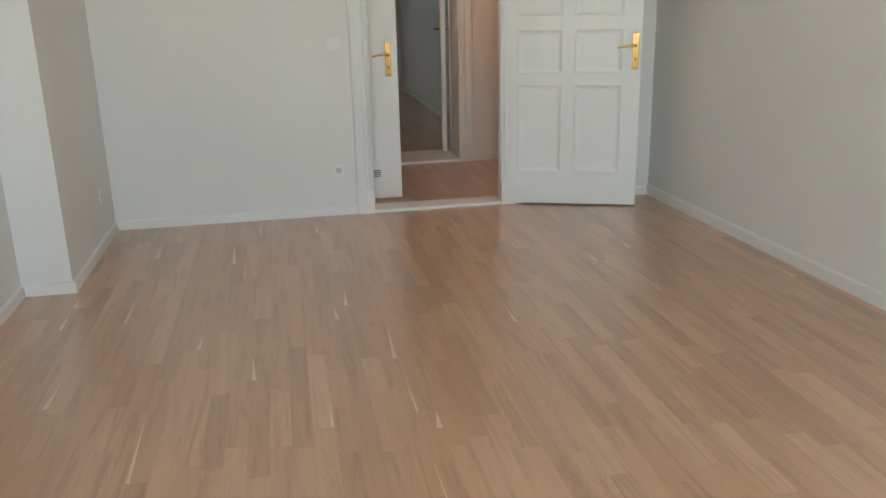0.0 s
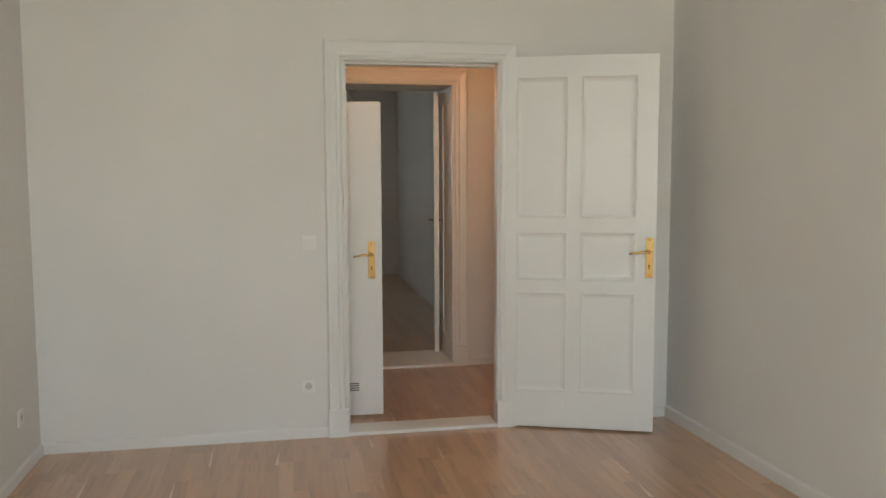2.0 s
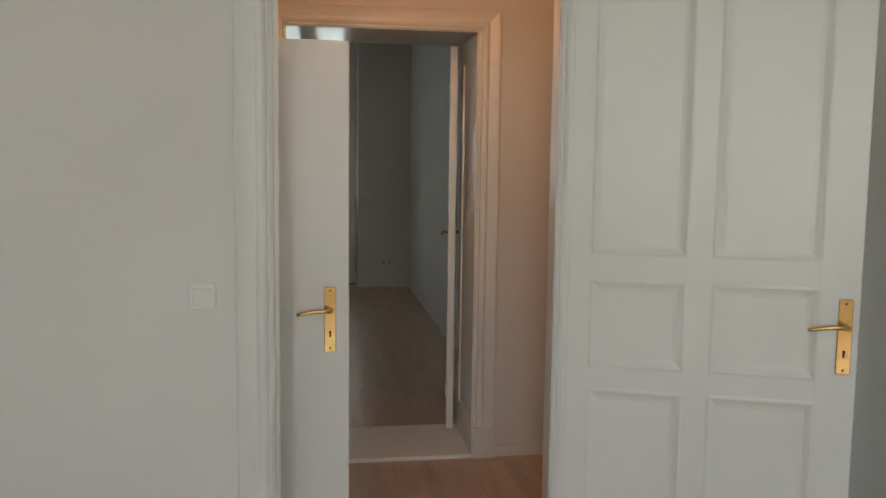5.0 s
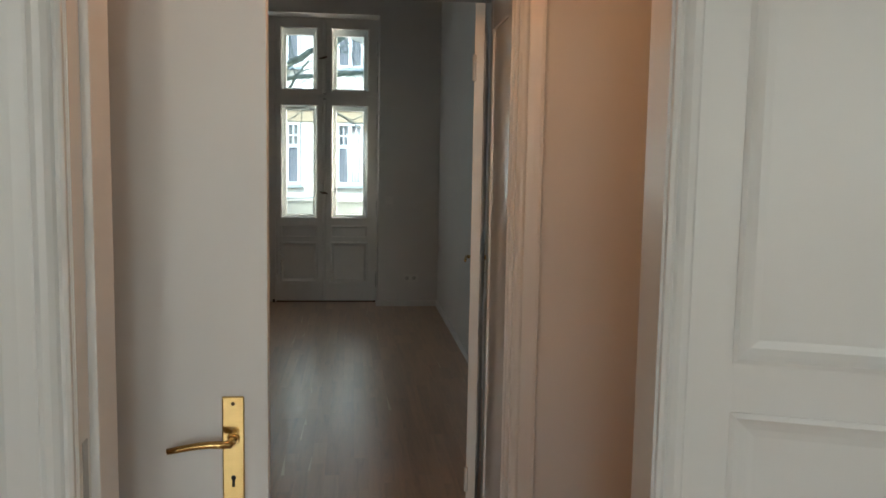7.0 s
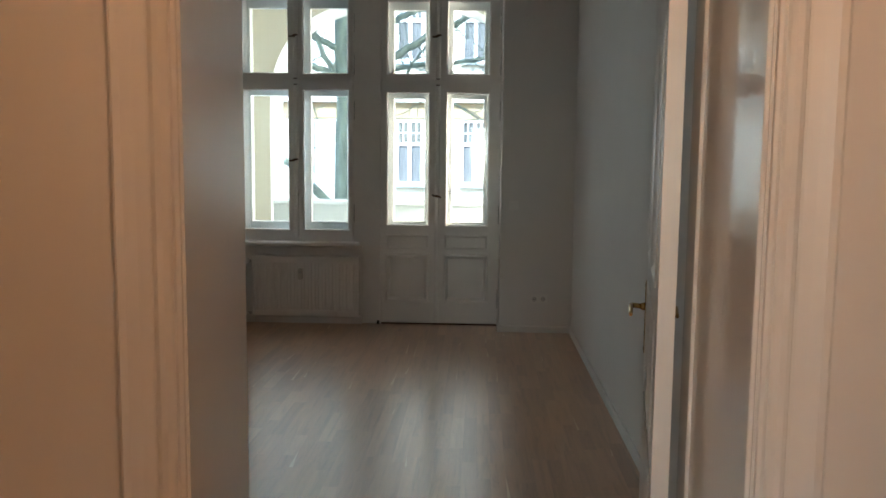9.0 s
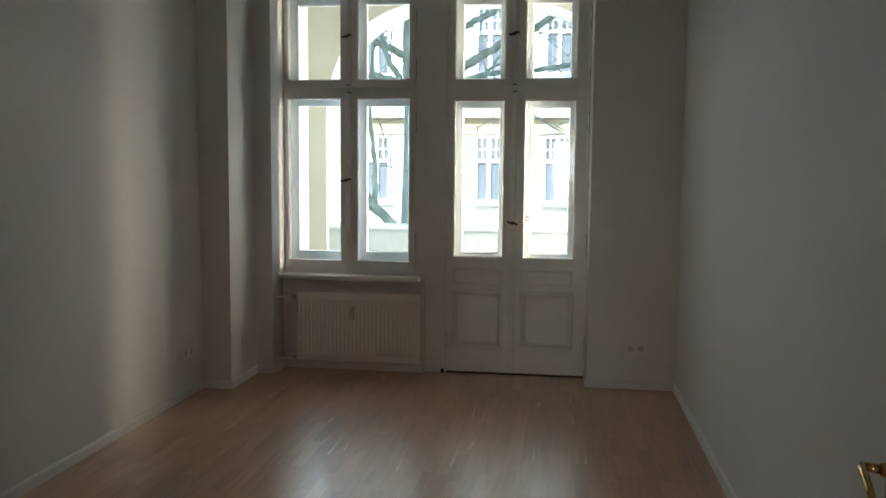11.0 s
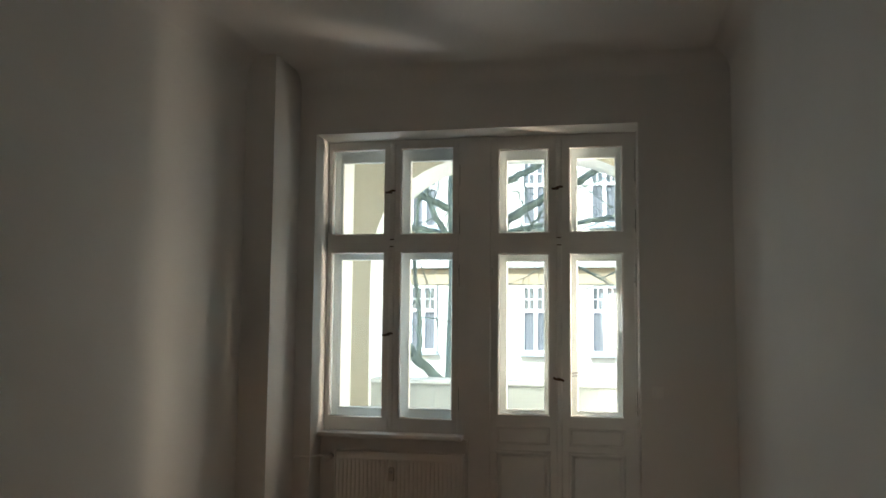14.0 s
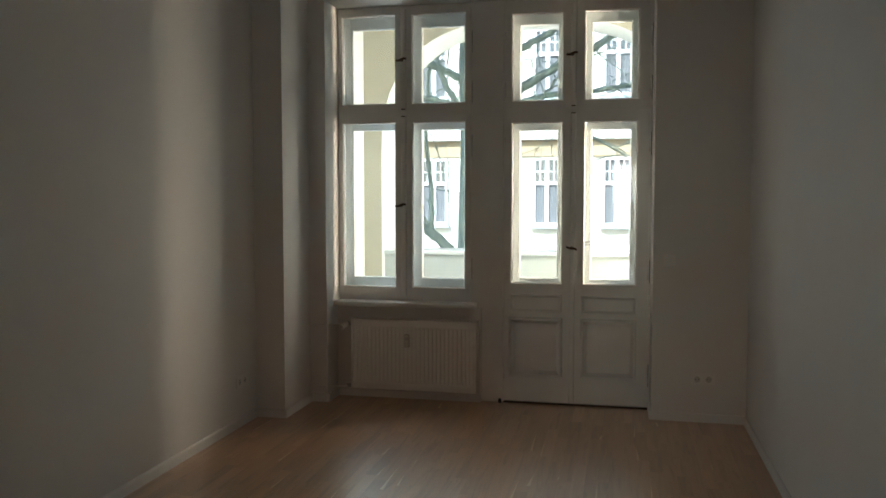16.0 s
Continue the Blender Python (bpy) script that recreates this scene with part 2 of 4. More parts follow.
def add_tube(bm, pts, radii, n=10):
    """A round bar through points, tapering by its radii."""
    pts = [Vector(p) for p in pts]
    rings = []
    up = Vector((0.13, 0.37, 0.92))
    for i, p in enumerate(pts):
        d = (pts[min(i + 1, len(pts) - 1)] - pts[max(i - 1, 0)]).normalized()
        s = d.cross(up)
        if s.length < 1e-3:
            s = d.cross(Vector((1, 0, 0)))
        s.normalize()
        u = s.cross(d)
        r = radii[i] if hasattr(radii, "__len__") else radii
        rings.append([bm.verts.new(p + r * (math.cos(2 * math.pi * k / n) * s + math.sin(2 * math.pi * k / n) * u)) for k in range(n)])
    for a, b in zip(rings, rings[1:]):
        for k in range(n):
            f = bm.faces.new((a[k], a[(k + 1) % n], b[(k + 1) % n], b[k]))
            f.smooth = True
    bm.faces.new(rings[0][::-1])
    bm.faces.new(rings[-1])
    return bm


def mesh_of(name, bm, mat):
    bmesh.ops.recalc_face_normals(bm, faces=bm.faces)
    me = bpy.data.meshes.new(name)
    bm.to_mesh(me)
    bm.free()
    me.materials.append(mat)
    return me


def part(name, bm, mat, parent, label=""):
    ob = new(name, mesh_of(name, bm, mat))
    ob.parent = parent
    return tagged(ob, label)


def thing(name, bm, mat, label, category, kind="", group=""):
    ob = new(name, mesh_of(name, bm, mat))
    return tagged(ob, label, category, group, kind)


def empty(name, label, category, m=None, kind="", group=""):
    ob = new(name)
    ob.empty_display_size = 0.1
    if m is not None:
        ob.matrix_world = m
    return tagged(ob, label, category, group, kind)


def box_part(name, parent, mat, *dims, bevel=0.002, label=""):
    return part(name, add_box(bmesh.new(), *dims, bevel=bevel), mat, parent, label)


def structure(name, boxes, mat, label, category="wall"):
    bm = bmesh.new()
    for d in boxes:
        add_box(bm, *d)
    return thing(name, bm, mat, label, category, "structure")


def add_sweep(bm, path, profile, closed=False):
    """Sweeps a profile along a path in the xz plane. path: (x, z); profile: (u to the left of the path, v towards -y)."""
    n = len(path)
    rows = []
    for i, p in enumerate(path):
        p = Vector(p)
        a = Vector(path[i - 1]) if i > 0 or closed else None
        b = Vector(path[(i + 1) % n]) if i < n - 1 or closed else None
        d0 = (p - a).normalized() if a is not None else (b - p).normalized()
        d1 = (b - p).normalized() if b is not None else d0
        n0, n1 = Vector((-d0.y, d0.x)), Vector((-d1.y, d1.x))
        mit = (n0 + n1).normalized()
        mit = mit / max(0.2, mit.dot(n0))
        rows.append([bm.verts.new((p.x + mit.x * u, -v, p.y + mit.y * u)) for u, v in profile])
    pairs = list(zip(rows, rows[1:])) + ([(rows[-1], rows[0])] if closed else [])
    for r0, r1 in pairs:
        for k in range(len(profile)):
            j = (k + 1) % len(profile)
            bm.faces.new((r0[k], r0[j], r1[j], r1[k]))
    if not closed:
        bm.faces.new(rows[0])
        bm.faces.new(rows[-1][::-1])
    return bm

# ---- the shell: rear room, hall, front room ----
CEILING = 3.56
A_L, A_R, A_BACK = -1.92, 2.2, -7.3
A_C = 1.985  # the side wall is set askew so that its foot fits the camera's view
H_L, H_R, H0, H1 = -1.3, 4.2, 0.145, 1.61
B_L, B_R, B0, B1 = -2.12, 1.322, 2.10, 7.655
OUT = 8.14
DA0, DA1, DAH = 0.0, 0.887, 2.155
DB0, DB1, DBH = -0.004, 0.95, 2.195
N0, N1, NH = -1.765, 0.676, 3.075

structure("wall_rear_room_door_side", [(A_L - 0.3, DA0 - 0.03, 0.0, H0, 0, CEILING), (DA1 + 0.07, H_R, 0.0, H0, 0, CEILING), (DA0 - 0.03, DA1 + 0.07, 0.0, H0, DAH + 0.03, CEILING)], WALL,
          "white painted plaster wall round the doorway to the hall")
bm = bmesh.new()
add_box(bm, A_C, A_C + 0.3, A_BACK - 0.3, 0.0, 0, CEILING)
for v in bm.verts:
    v.co.x += (A_R - A_C) * v.co.y / A_BACK
thing("wall_rear_room_east", bm, WALL, "white painted plain plaster wall of the rear room", "wall", "structure")
structure("wall_rear_room_west", [(A_L - 0.3, A_L, A_BACK - 0.3, 0.0, 0, CEILING)], WALL, "white painted plaster wall beside the chimney breast")
structure("chimney_breast", [(A_L, -1.675, -1.215, 0.0, 0, CEILING)], WALL, "white painted chimney breast standing out from the wall")
W1, W2, WS, WH = (-1.5, -0.5), (0.2, 1.2), 0.85, 2.95
structure("wall_rear_room_south", [(A_L, W1[0], A_BACK - 0.3, A_BACK, 0, CEILING), (W1[1], W2[0], A_BACK - 0.3, A_BACK, 0, CEILING), (W2[1], A_R, A_BACK - 0.3, A_BACK, 0, CEILING),
          (W1[0], W1[1], A_BACK - 0.3, A_BACK, 0, WS), (W2[0], W2[1], A_BACK - 0.3, A_BACK, 0, WS), (W1[0], W1[1], A_BACK - 0.3, A_BACK, WH, CEILING), (W2[0], W2[1], A_BACK - 0.3, A_BACK, WH, CEILING)],
          WALL, "white painted plaster wall with two window openings")
structure("wall_hall_west", [(H_L - 0.2, H_L, H0, H1, 0, CEILING)], WALL, "white painted end wall of the hall")
structure("wall_hall_east", [(H_R, H_R + 0.2, H0, H1, 0, CEILING)], WALL, "white painted end wall of the hall")
structure("wall_front_room_door_side", [(B_L - 0.3, DB0 - 0.08, H1, B0, 0, CEILING), (DB1 + 0.03, H_R, H1, B0, 0, CEILING), (DB0 - 0.08, DB1 + 0.03, H1, B0, DBH + 0.03, CEILING)], WALL,
          "white painted plaster wall round the doorway to the front room")
structure("wall_front_room_west", [(B_L - 0.3, B_L, B0, OUT, 0, CEILING)], WALL, "white painted plain plaster wall of the front room")
structure("wall_front_room_east", [(B_R, B_R + 0.3, B0, OUT, 0, CEILING)], WALL, "white painted plain plaster wall of the front room")
structure("wall_pier", [(B_L, -1.9, 7.145, B1, 0, CEILING)], WALL, "white painted narrow pier in the room corner")
structure("wall_front_room_window_side", [(B_L, N0, B1, OUT, 0, CEILING), (N1, B_R, B1, OUT, 0, CEILING), (N0, N1, B1, OUT, NH, CEILING), (N0, -0.6, 7.9, OUT, 0, 0.735)], WALL,
          "white painted plaster wall with a tall window niche")


def ceiling(name, x0, x1, y0, y1, cove=0.14):
    bm = bmesh.new()
    add_box(bm, x0 - 0.1, x1 + 0.1, y0 - 0.1, y1 + 0.1, CEILING, CEILING + 0.2)
    # a plain rounded cove along the walls
    prof = [(cove * (1 - math.cos(a)), cove * (1 - math.sin(a))) for a in [k * math.pi / 16 for k in range(9)]]
    for (ax, ay, bx, by) in ((x0, y0, x1, y0), (x1, y0, x1, y1), (x1, y1, x0, y1), (x0, y1, x0, y0)):
        d = Vector((bx - ax, by - ay, 0)).normalized()
        n = Vector((-d.y, d.x, 0))
        rows = []
        for p, s in ((Vector((ax, ay, CEILING)), 1), (Vector((bx, by, CEILING)), -1)):
            rows.append([bm.verts.new(p + n * u + d * (s * u) - Vector((0, 0, v))) for u, v in prof])
        for k in range(8):
            f = bm.faces.new((rows[0][k], rows[1][k], rows[1][k + 1], rows[0][k + 1]))
            f.smooth = True
    return thing(name, bm, CEIL, "white painted ceiling with a plain rounded cove", "ceiling", "structure")


ceiling("ceiling_rear_room", A_L, A_R, A_BACK, 0.0)
ceiling("ceiling_hall", H_L, H_R, H0, H1, 0.06)
ceiling("ceiling_front_room", B_L, B_R, B0, B1)


def baseboard(name, a, b, side, height=0.06, depth=0.016):
    """A board with a rounded top from a to b along the wall foot; side: the way into the room."""
    a, b, s = Vector((*a, 0)), Vector((*b, 0)), Vector((*side, 0))
    bm = bmesh.new()
    prof = [(0, 0), (depth, 0), (depth, height * 0.82), (depth * 0.85, height * 0.93), (depth * 0.5, height), (0, height)]
    rows = [[bm.verts.new(p + s * u + Vector((0, 0, v))) for u, v in prof] for p in (a, b)]
    for k in range(6):
        bm.faces.new((rows[0][k], rows[1][k], rows[1][(k + 1) % 6], rows[0][(k + 1) % 6]))
    bm.faces.new(rows[0])
    bm.faces.new(rows[1][::-1])
    return thing(name, bm, SATIN, "white painted wooden baseboard along the wall foot", "baseboard", "structure")


E_ = 0.016
baseboard("baseboard", (-1.675, 0), (-0.112, 0), (0, -1))
baseboard("baseboard", (DA1 + 0.112, 0), (A_C, 0), (0, -1))
baseboard("baseboard", (A_R, A_BACK), (A_C, -E_), (-1, 0), 0.072)
baseboard("baseboard", (-1.675, -1.215 - E_), (-1.675, -E_), (1, 0))
baseboard("baseboard", (A_L, -1.215), (-1.675, -1.215), (0, -1))
baseboard("baseboard", (A_L, A_BACK), (A_L, -1.215 - E_), (1, 0))
baseboard("baseboard", (A_L, A_BACK), (A_R, A_BACK), (0, 1))
baseboard("baseboard", (1.065, H1), (H_R, H1), (0, -1))
baseboard("baseboard", (H_L, H1), (-0.119, H1), (0, -1))
baseboard("baseboard", (B_R, B0), (B_R, B1 - E_), (-1, 0))
baseboard("baseboard", (N1 - E_, B1), (B_R, B1), (0, -1))
baseboard("baseboard", (N1, B1), (N1, 7.93), (-1, 0))
baseboard("baseboard", (B_L, B0), (B_L, 7.145), (1, 0))
baseboard("baseboard", (B_L, 7.145), (-1.9 + E_, 7.145), (0, -1))
baseboard("baseboard", (-1.9, 7.145), (-1.9, B1), (1, 0))
baseboard("baseboard", (-1.9, B1), (N0, B1), (0, -1))
baseboard("baseboard", (N0, B1), (N0, 7.9), (1, 0))
baseboard("baseboard", (N0, 7.9), (-0.6, 7.9), (0, -1))

# ---- door frames ----
CASING = [(0.004, -0.01), (0.004, 0.016), (0.010, 0.019), (0.016, 0.016), (0.018, 0.012), (0.022, 0.018), (0.030, 0.024), (0.040, 0.025), (0.048, 0.021), (0.051, 0.016), (0.056, 0.016), (0.075, 0.020), (0.095, 0.026), (0.105, 0.032), (0.110, 0.030), (0.113, 0.018), (0.113, -0.01)]


def door_frame(name, x0, x1, zh, y_face, y_back, label, lining_mat, width=1.0, splay=0.0, splay_r=0.0):
    ob = empty(name, label, "door frame", pose(0, y_face, 0), "structure")
    prof = [(u * width, v) for u, v in CASING]
    bm = bmesh.new()
    add_sweep(bm, [(x0, 0.15), (x0, zh), (x1, zh), (x1, 0.15)], prof)
    part("casing", bm, GLOSS, ob)
    w = 0.116 * width
    for s, x in ((-1, x0), (1, x1)):
        box_part("plinth_block", ob, GLOSS, x - 0.001 * s, x + s * w, -0.04, 0.0, 0, 0.165, bevel=0.004)
    d = y_back - y_face
    for s, x in ((-1, x0), (1, x1)):
        bm = bmesh.new()
        lo = splay if s < 0 else -splay_r
        add_box(bm, x, x + s * (0.03 + abs(lo)), -0.006, d + 0.004, 0, zh)
        for v in bm.verts:
            if abs(v.co.x - x) < 1e-5 and v.co.y > d * 0.5:
                v.co.x -= lo
        bmesh.ops.bevel(bm, geom=list(bm.edges), offset=0.002, segments=2, affect="EDGES")
        part("jamb_lining", bm, GLOSS if s < 0 else lining_mat, ob)
    box_part("head_lining", ob, lining_mat, x0 - 0.03, x1 + 0.07, -0.006, d + 0.004, zh, zh + 0.03, bevel=0.002)
    if d < 0.3:
        for s, x in ((-1, x0),):
            box_part("door_stop", ob, lining_mat, x - s * 0.014, x + s * 0.002, 0.05, d + 0.006, 0.022, zh, bevel=0.002)
        box_part("door_stop", ob, lining_mat, x0, x1, 0.05, d + 0.006, zh - 0.014, zh + 0.002, bevel=0.002)
        box_part("strike_plate", ob, STEEL, x0 - 0.002, x0 + 0.0015, 0.012, 0.034, 0.93, 1.13, bevel=0)
    else:
        for y0_, y1_ in ((0.0, 0.07), (d - 0.10, d - 0.045)):
            box_part("lining_stile", ob, lining_mat, x1 - 0.008, x1 + 0.002, y0_, y1_, 0.022, zh, bevel=0.003)
        for z0_, z1_ in ((0.022, 0.20), (zh - 0.12, zh)):
            box_part("lining_rail", ob, lining_mat, x1 - 0.0075, x1 + 0.002, 0.068, d - 0.098, z0_, z1_, bevel=0.003)
    return ob


fa = door_frame("door_frame_rear_room", DA0, DA1, DAH, 0.0, H0, "white lacquered door frame with moulded casing and plinth blocks", GLOSS, 1.0, 0.0, 0.022)
box_part("threshold", fa, GLOSS, DA0, DA1, -0.03, H0 + 0.01, 0.0, 0.022, bevel=0.006, label="worn white painted threshold")
fb_ = door_frame("door_frame_front_room", DB0, DB1, DBH, H1, B0, "white lacquered door frame with moulded casing lit by warm lamplight", LINING, 1.0, 0.04)
box_part("threshold", fb_, GLOSS, DB0, DB1, -0.03, B0 - H1 + 0.01, 0.0, 0.022, bevel=0.006, label="worn white painted threshold")


def recessed_panel(parent, x0, x1, z0, z1, th, mat):
    """A thin field with a mitred moulding on both faces."""
    box_part("panel", parent, mat, x0 - 0.005, x1 + 0.005, -th * 0.38, th * 0.38, z0 - 0.005, z1 + 0.005, bevel=0)
    prof = [(0.004, th * 0.28), (0.004, th * 0.5 + 0.003), (-0.004, th * 0.5 + 0.005), (-0.012, th * 0.5 + 0.001), (-0.022, th * 0.43), (-0.034, th * 0.39), (-0.034, th * 0.36)]
    for s in (1, -1):
        bm = bmesh.new()
        add_sweep(bm, [(x0, z0), (x0, z1), (x1, z1), (x1, z0)], prof, closed=True)
        if s < 0:
            for v in bm.verts:
                v.co.y = -v.co.y
        part("moulding", bm, mat, parent)


def lever_handle(parent, x, z, th, direction, plate_h=0.232, plate_w=0.042, both=True, mat=None, lever=0.115):
    """Long plates with a curved lever, keyhole and screws, on both faces of a leaf."""
    mat = mat or BRASS
    for s in ((-1, 1) if both else (-1,)):
        y = s * th / 2
        bm = bmesh.new()
        add_box(bm, x - plate_w / 2, x + plate_w / 2, y, y + s * 0.006, z - plate_h * 0.64, z + plate_h * 0.36, bevel=0.0025)
        plate = part("handle_plate", bm, mat, parent, "polished brass long plate")
        bm = bmesh.new()
        add_cyl(bm, (x, y + s * 0.004, z), (x, y + s * 0.018, z), 0.0135, 0.011)
        pts, rad = [], []
        for k in range(9):
            f = k / 8
            pts.append((x + direction * (lever * max(0, f - 0.25) / 0.75), y + s * (0.016 + 0.034 * min(1, f / 0.28)), z + 0.004 * math.sin(f * 3.2) - 0.016 * max(0, f - 0.55)))
            rad.append(0.0085 - 0.0025 * f)
        add_tube(bm, pts, rad, 10)
        lv = part("lever", bm, mat, plate, "curved brass lever")
        bm = bmesh.new()
        kz = z - plate_h * 0.36
        add_cyl(bm, (x, y + s * 0.0055, kz + 0.006), (x, y + s * 0.0068, kz + 0.006), 0.0048, n=12)
        add_box(bm, x - 0.0026, x + 0.0026, y + s * 0.0055, y + s * 0.0068, kz - 0.012, kz + 0.006)
        part("keyhole", bm, DARK, plate)
        for sz in (z + plate_h * 0.30, z - plate_h * 0.58):
            part("screw", add_cyl(bmesh.new(), (x, y + s * 0.005, sz), (x, y + s * 0.0075, sz), 0.0045, 0.003, 12), BRONZE, plate)


def panel_door(name, m, width, height, label, columns, rows, handle_x, handle_z, lever_dir, th=0.042, handle_mat=None):
    """A framed leaf; x runs from the hinge, columns and rows are the panel openings."""
    ob = empty(name, label, "door", m)
    xs = [0.0] + [v for c in columns for v in c] + [width]
    for k in range(0, len(xs), 2):
        box_part("stile", ob, GLOSS, xs[k], xs[k + 1], -th / 2, th / 2, 0, height, bevel=0.0009)
    zs = [0.0] + [v for r in rows for v in r] + [height]
    for c0, c1 in columns:
        for k in range(0, len(zs), 2):
            box_part("rail", ob, GLOSS, c0 - 0.0005, c1 + 0.0005, -th / 2 + 0.0004, th / 2 - 0.0004, zs[k], zs[k + 1], bevel=0.0)
        for r0, r1 in rows:
            recessed_panel(ob, c0, c1, r0, r1, th, GLOSS)
    lever_handle(ob, handle_x, handle_z, th, lever_dir, mat=handle_mat)
    box_part("lock_plate", ob, STEEL, width - 0.001, width + 0.002, -0.009, 0.009, handle_z - 0.14, handle_z + 0.07, bevel=0)
    for hz in (0.25, height - 0.25):
        part("hinge", add_cyl(bmesh.new(), (-0.008, th / 2, hz - 0.05), (-0.008, th / 2, hz + 0.05), 0.008), GLOSS, ob)
    return ob


PANEL_ROWS = [(0.22, 0.81), (0.885, 1.165), (1.25, 2.06)]
panel_door("panel_door", pose(0.900, 0.012, 0.012, 0, 0, -20.7), 0.91, 2.176, "white lacquered six-panel door standing wide open", [(0.112, 0.405), (0.485, 0.795)], PANEL_ROWS, 0.872, 1.054, -1)
panel_door("panel_door", pose(0.895, 2.03, 0.012, 0, 0, 80.0), 0.93, 2.17, "white lacquered panel door opened into the front room", [(0.125, 0.415), (0.505, 0.80)], PANEL_ROWS, 0.876, 1.072, -1, th=0.038)

# plain flush door in the hall
fd = empty("flush_door", "plain white flush door with vent grille standing open in the hall", "door", pose(0.244, 0.36, 0.015, 0, 0, 180))
box_part("leaf", fd, SATIN, 0, 0.74, -0.017, 0.02, 0, 1.94, bevel=0.002)
lever_handle(fd, 0.066, 1.008, 0.04, 1)
gr_ = part("vent_grille", add_box(bmesh.new(), 0.145, 0.262, 0.02, 0.024, 0.15, 0.215, bevel=0.001), SATIN, fd)
for k in range(4):
    box_part("slot", gr_, DARK, 0.15, 0.257, 0.0238, 0.0252, 0.158 + k * 0.014, 0.164 + k * 0.014, bevel=0)

# ---- window and balcony door ----
YF = 7.95


def casement(parent, x0, x1, z0, z1, px0, px1, pz0, pz1, y, depth=0.05, glass=True, name="casement"):
    """A framed pane: outer size and glass opening."""
    bm = bmesh.new()
    add_box(bm, x0, px0, y - depth / 2, y + depth / 2, z0, z1, bevel=0.003)
    add_box(bm, px1, x1, y - depth / 2, y + depth / 2, z0, z1, bevel=0.003)
    add_box(bm, px0 - 0.002, px1 + 0.002, y - depth / 2 + 0.0006, y + depth / 2 - 0.0006, z0, pz0, bevel=0.0)
    add_box(bm, px0 - 0.002, px1 + 0.002, y - depth / 2 + 0.0006, y + depth / 2 - 0.0006, pz1, z1, bevel=0.0)
    c = part(name, bm, WINDOW_PAINT, parent)
    bm = bmesh.new()
    add_sweep(bm, [(px0, pz0), (px0, pz1), (px1, pz1), (px1, pz0)], [(0.0, 0.0), (0.0, 0.024), (-0.004, 0.026), (-0.010, 0.022), (-0.014, 0.008), (-0.014, 0.0)], closed=True)
    for v in bm.verts:
        v.co.y += y
    part("bead", bm, WINDOW_PAINT, c)
    if glass:
        g = part("pane", add_box(bmesh.new(), px0 - 0.004, px1 + 0.004, y + 0.002, y + 0.006, pz0 - 0.004, pz1 + 0.004), GLASS, c, "clear window glass")
        g.visible_shadow = False
    return c


def knob_lever(parent, x, y, z, turn=0.0):
    """A small dark turning handle on a rosette."""
    bm = bmesh.new()
    add_cyl(bm, (x, y, z), (x, y - 0.012, z), 0.014, 0.012, 14)
    pts, rad = [], []
    for k in range(9):
        f = k / 8 * 2 - 1
        dx, dz = 0.042 * f, 0.008 * math.sin(f * 2.6)
        c, s = math.cos(turn), math.sin(turn)
        pts.append((x + dx * c - dz * s, y - 0.02 - 0.006 * abs(f), z + dx * s + dz * c))
        rad.append(0.0095 - 0.002 * abs(f) ** 2)
    add_tube(bm, pts, rad, 8)
    return part("turn_handle", bm, BRONZE, parent, "dark bronze turn handle")


def hinge_line(parent, x, y, z, h=0.12):
    hg = part("hinge", add_cyl(bmesh.new(), (x, y, z - h / 2), (x, y, z + h / 2), 0.006, n=8), GLOSS, parent)
    box_part("hinge_gap", hg, DARK, x + 0.006, x + 0.0095, y + 0.0045, y + 0.009, z - 0.085, z + 0.085, bevel=0)


win = empty("window_front", "white painted double box window with four casements", "window", kind="structure")
door = empty("balcony_door", "white painted glazed double balcony door with fanlights and panelled base", "door", kind="structure")
HEAD = NH - 0.004
WX0, WXM, WX1 = N0 + 0.004, -1.222, -0.675
DX0, DXM, DX1 = -0.435, 0.092, N1 - 0.004
TZ0, TZ1 = 2.225, 2.262
WB = 0.755

for side, (own, y, d) in (("inner", (None, YF + 0.035, 0.07)), ("outer", (None, YF + 0.165, 0.06))):
    f = 0.0 if side == "inner" else 0.035
    y0, y1 = y - d / 2, y + d / 2
    bm = bmesh.new()
    add_box(bm, WX0, WX0 + 0.025 + f, y0, y1, WB, HEAD, bevel=0.002)
    add_box(bm, WX1 - 0.02 - f, WX1, y0 + 0.001, y1, WB, HEAD, bevel=0.002)
    add_box(bm, WX0, WX1, y0 + 0.002, y1, HEAD - 0.03 - f, HEAD, bevel=0.002)
    add_box(bm, WX0, WX1, y0 + 0.002, y1, WB, WB + 0.035 + f, bevel=0.002)
    add_box(bm, WX0, WX1, y0 + 0.002, y1, TZ0, TZ1, bevel=0.002)
    part("window_frame", bm, WINDOW_PAINT, win)
    bm = bmesh.new()
    add_box(bm, DX0, DX0 + 0.02 + f, y0, y1, 0, HEAD, bevel=0.002)
    add_box(bm, DX1 - 0.025 - f, DX1, y0 + 0.001, y1, 0, HEAD, bevel=0.002)
    add_box(bm, DX0, DX1, y0 + 0.002, y1, HEAD - 0.03 - f, HEAD, bevel=0.002)
    add_box(bm, DX0, DX1, y0 + 0.002, y1, TZ0, TZ1, bevel=0.002)
    add_box(bm, DX0, DX1, y0 + 0.002, y1, 0.0, 0.03, bevel=0.002)
    part("door_frame", bm, WINDOW_PAINT, door)

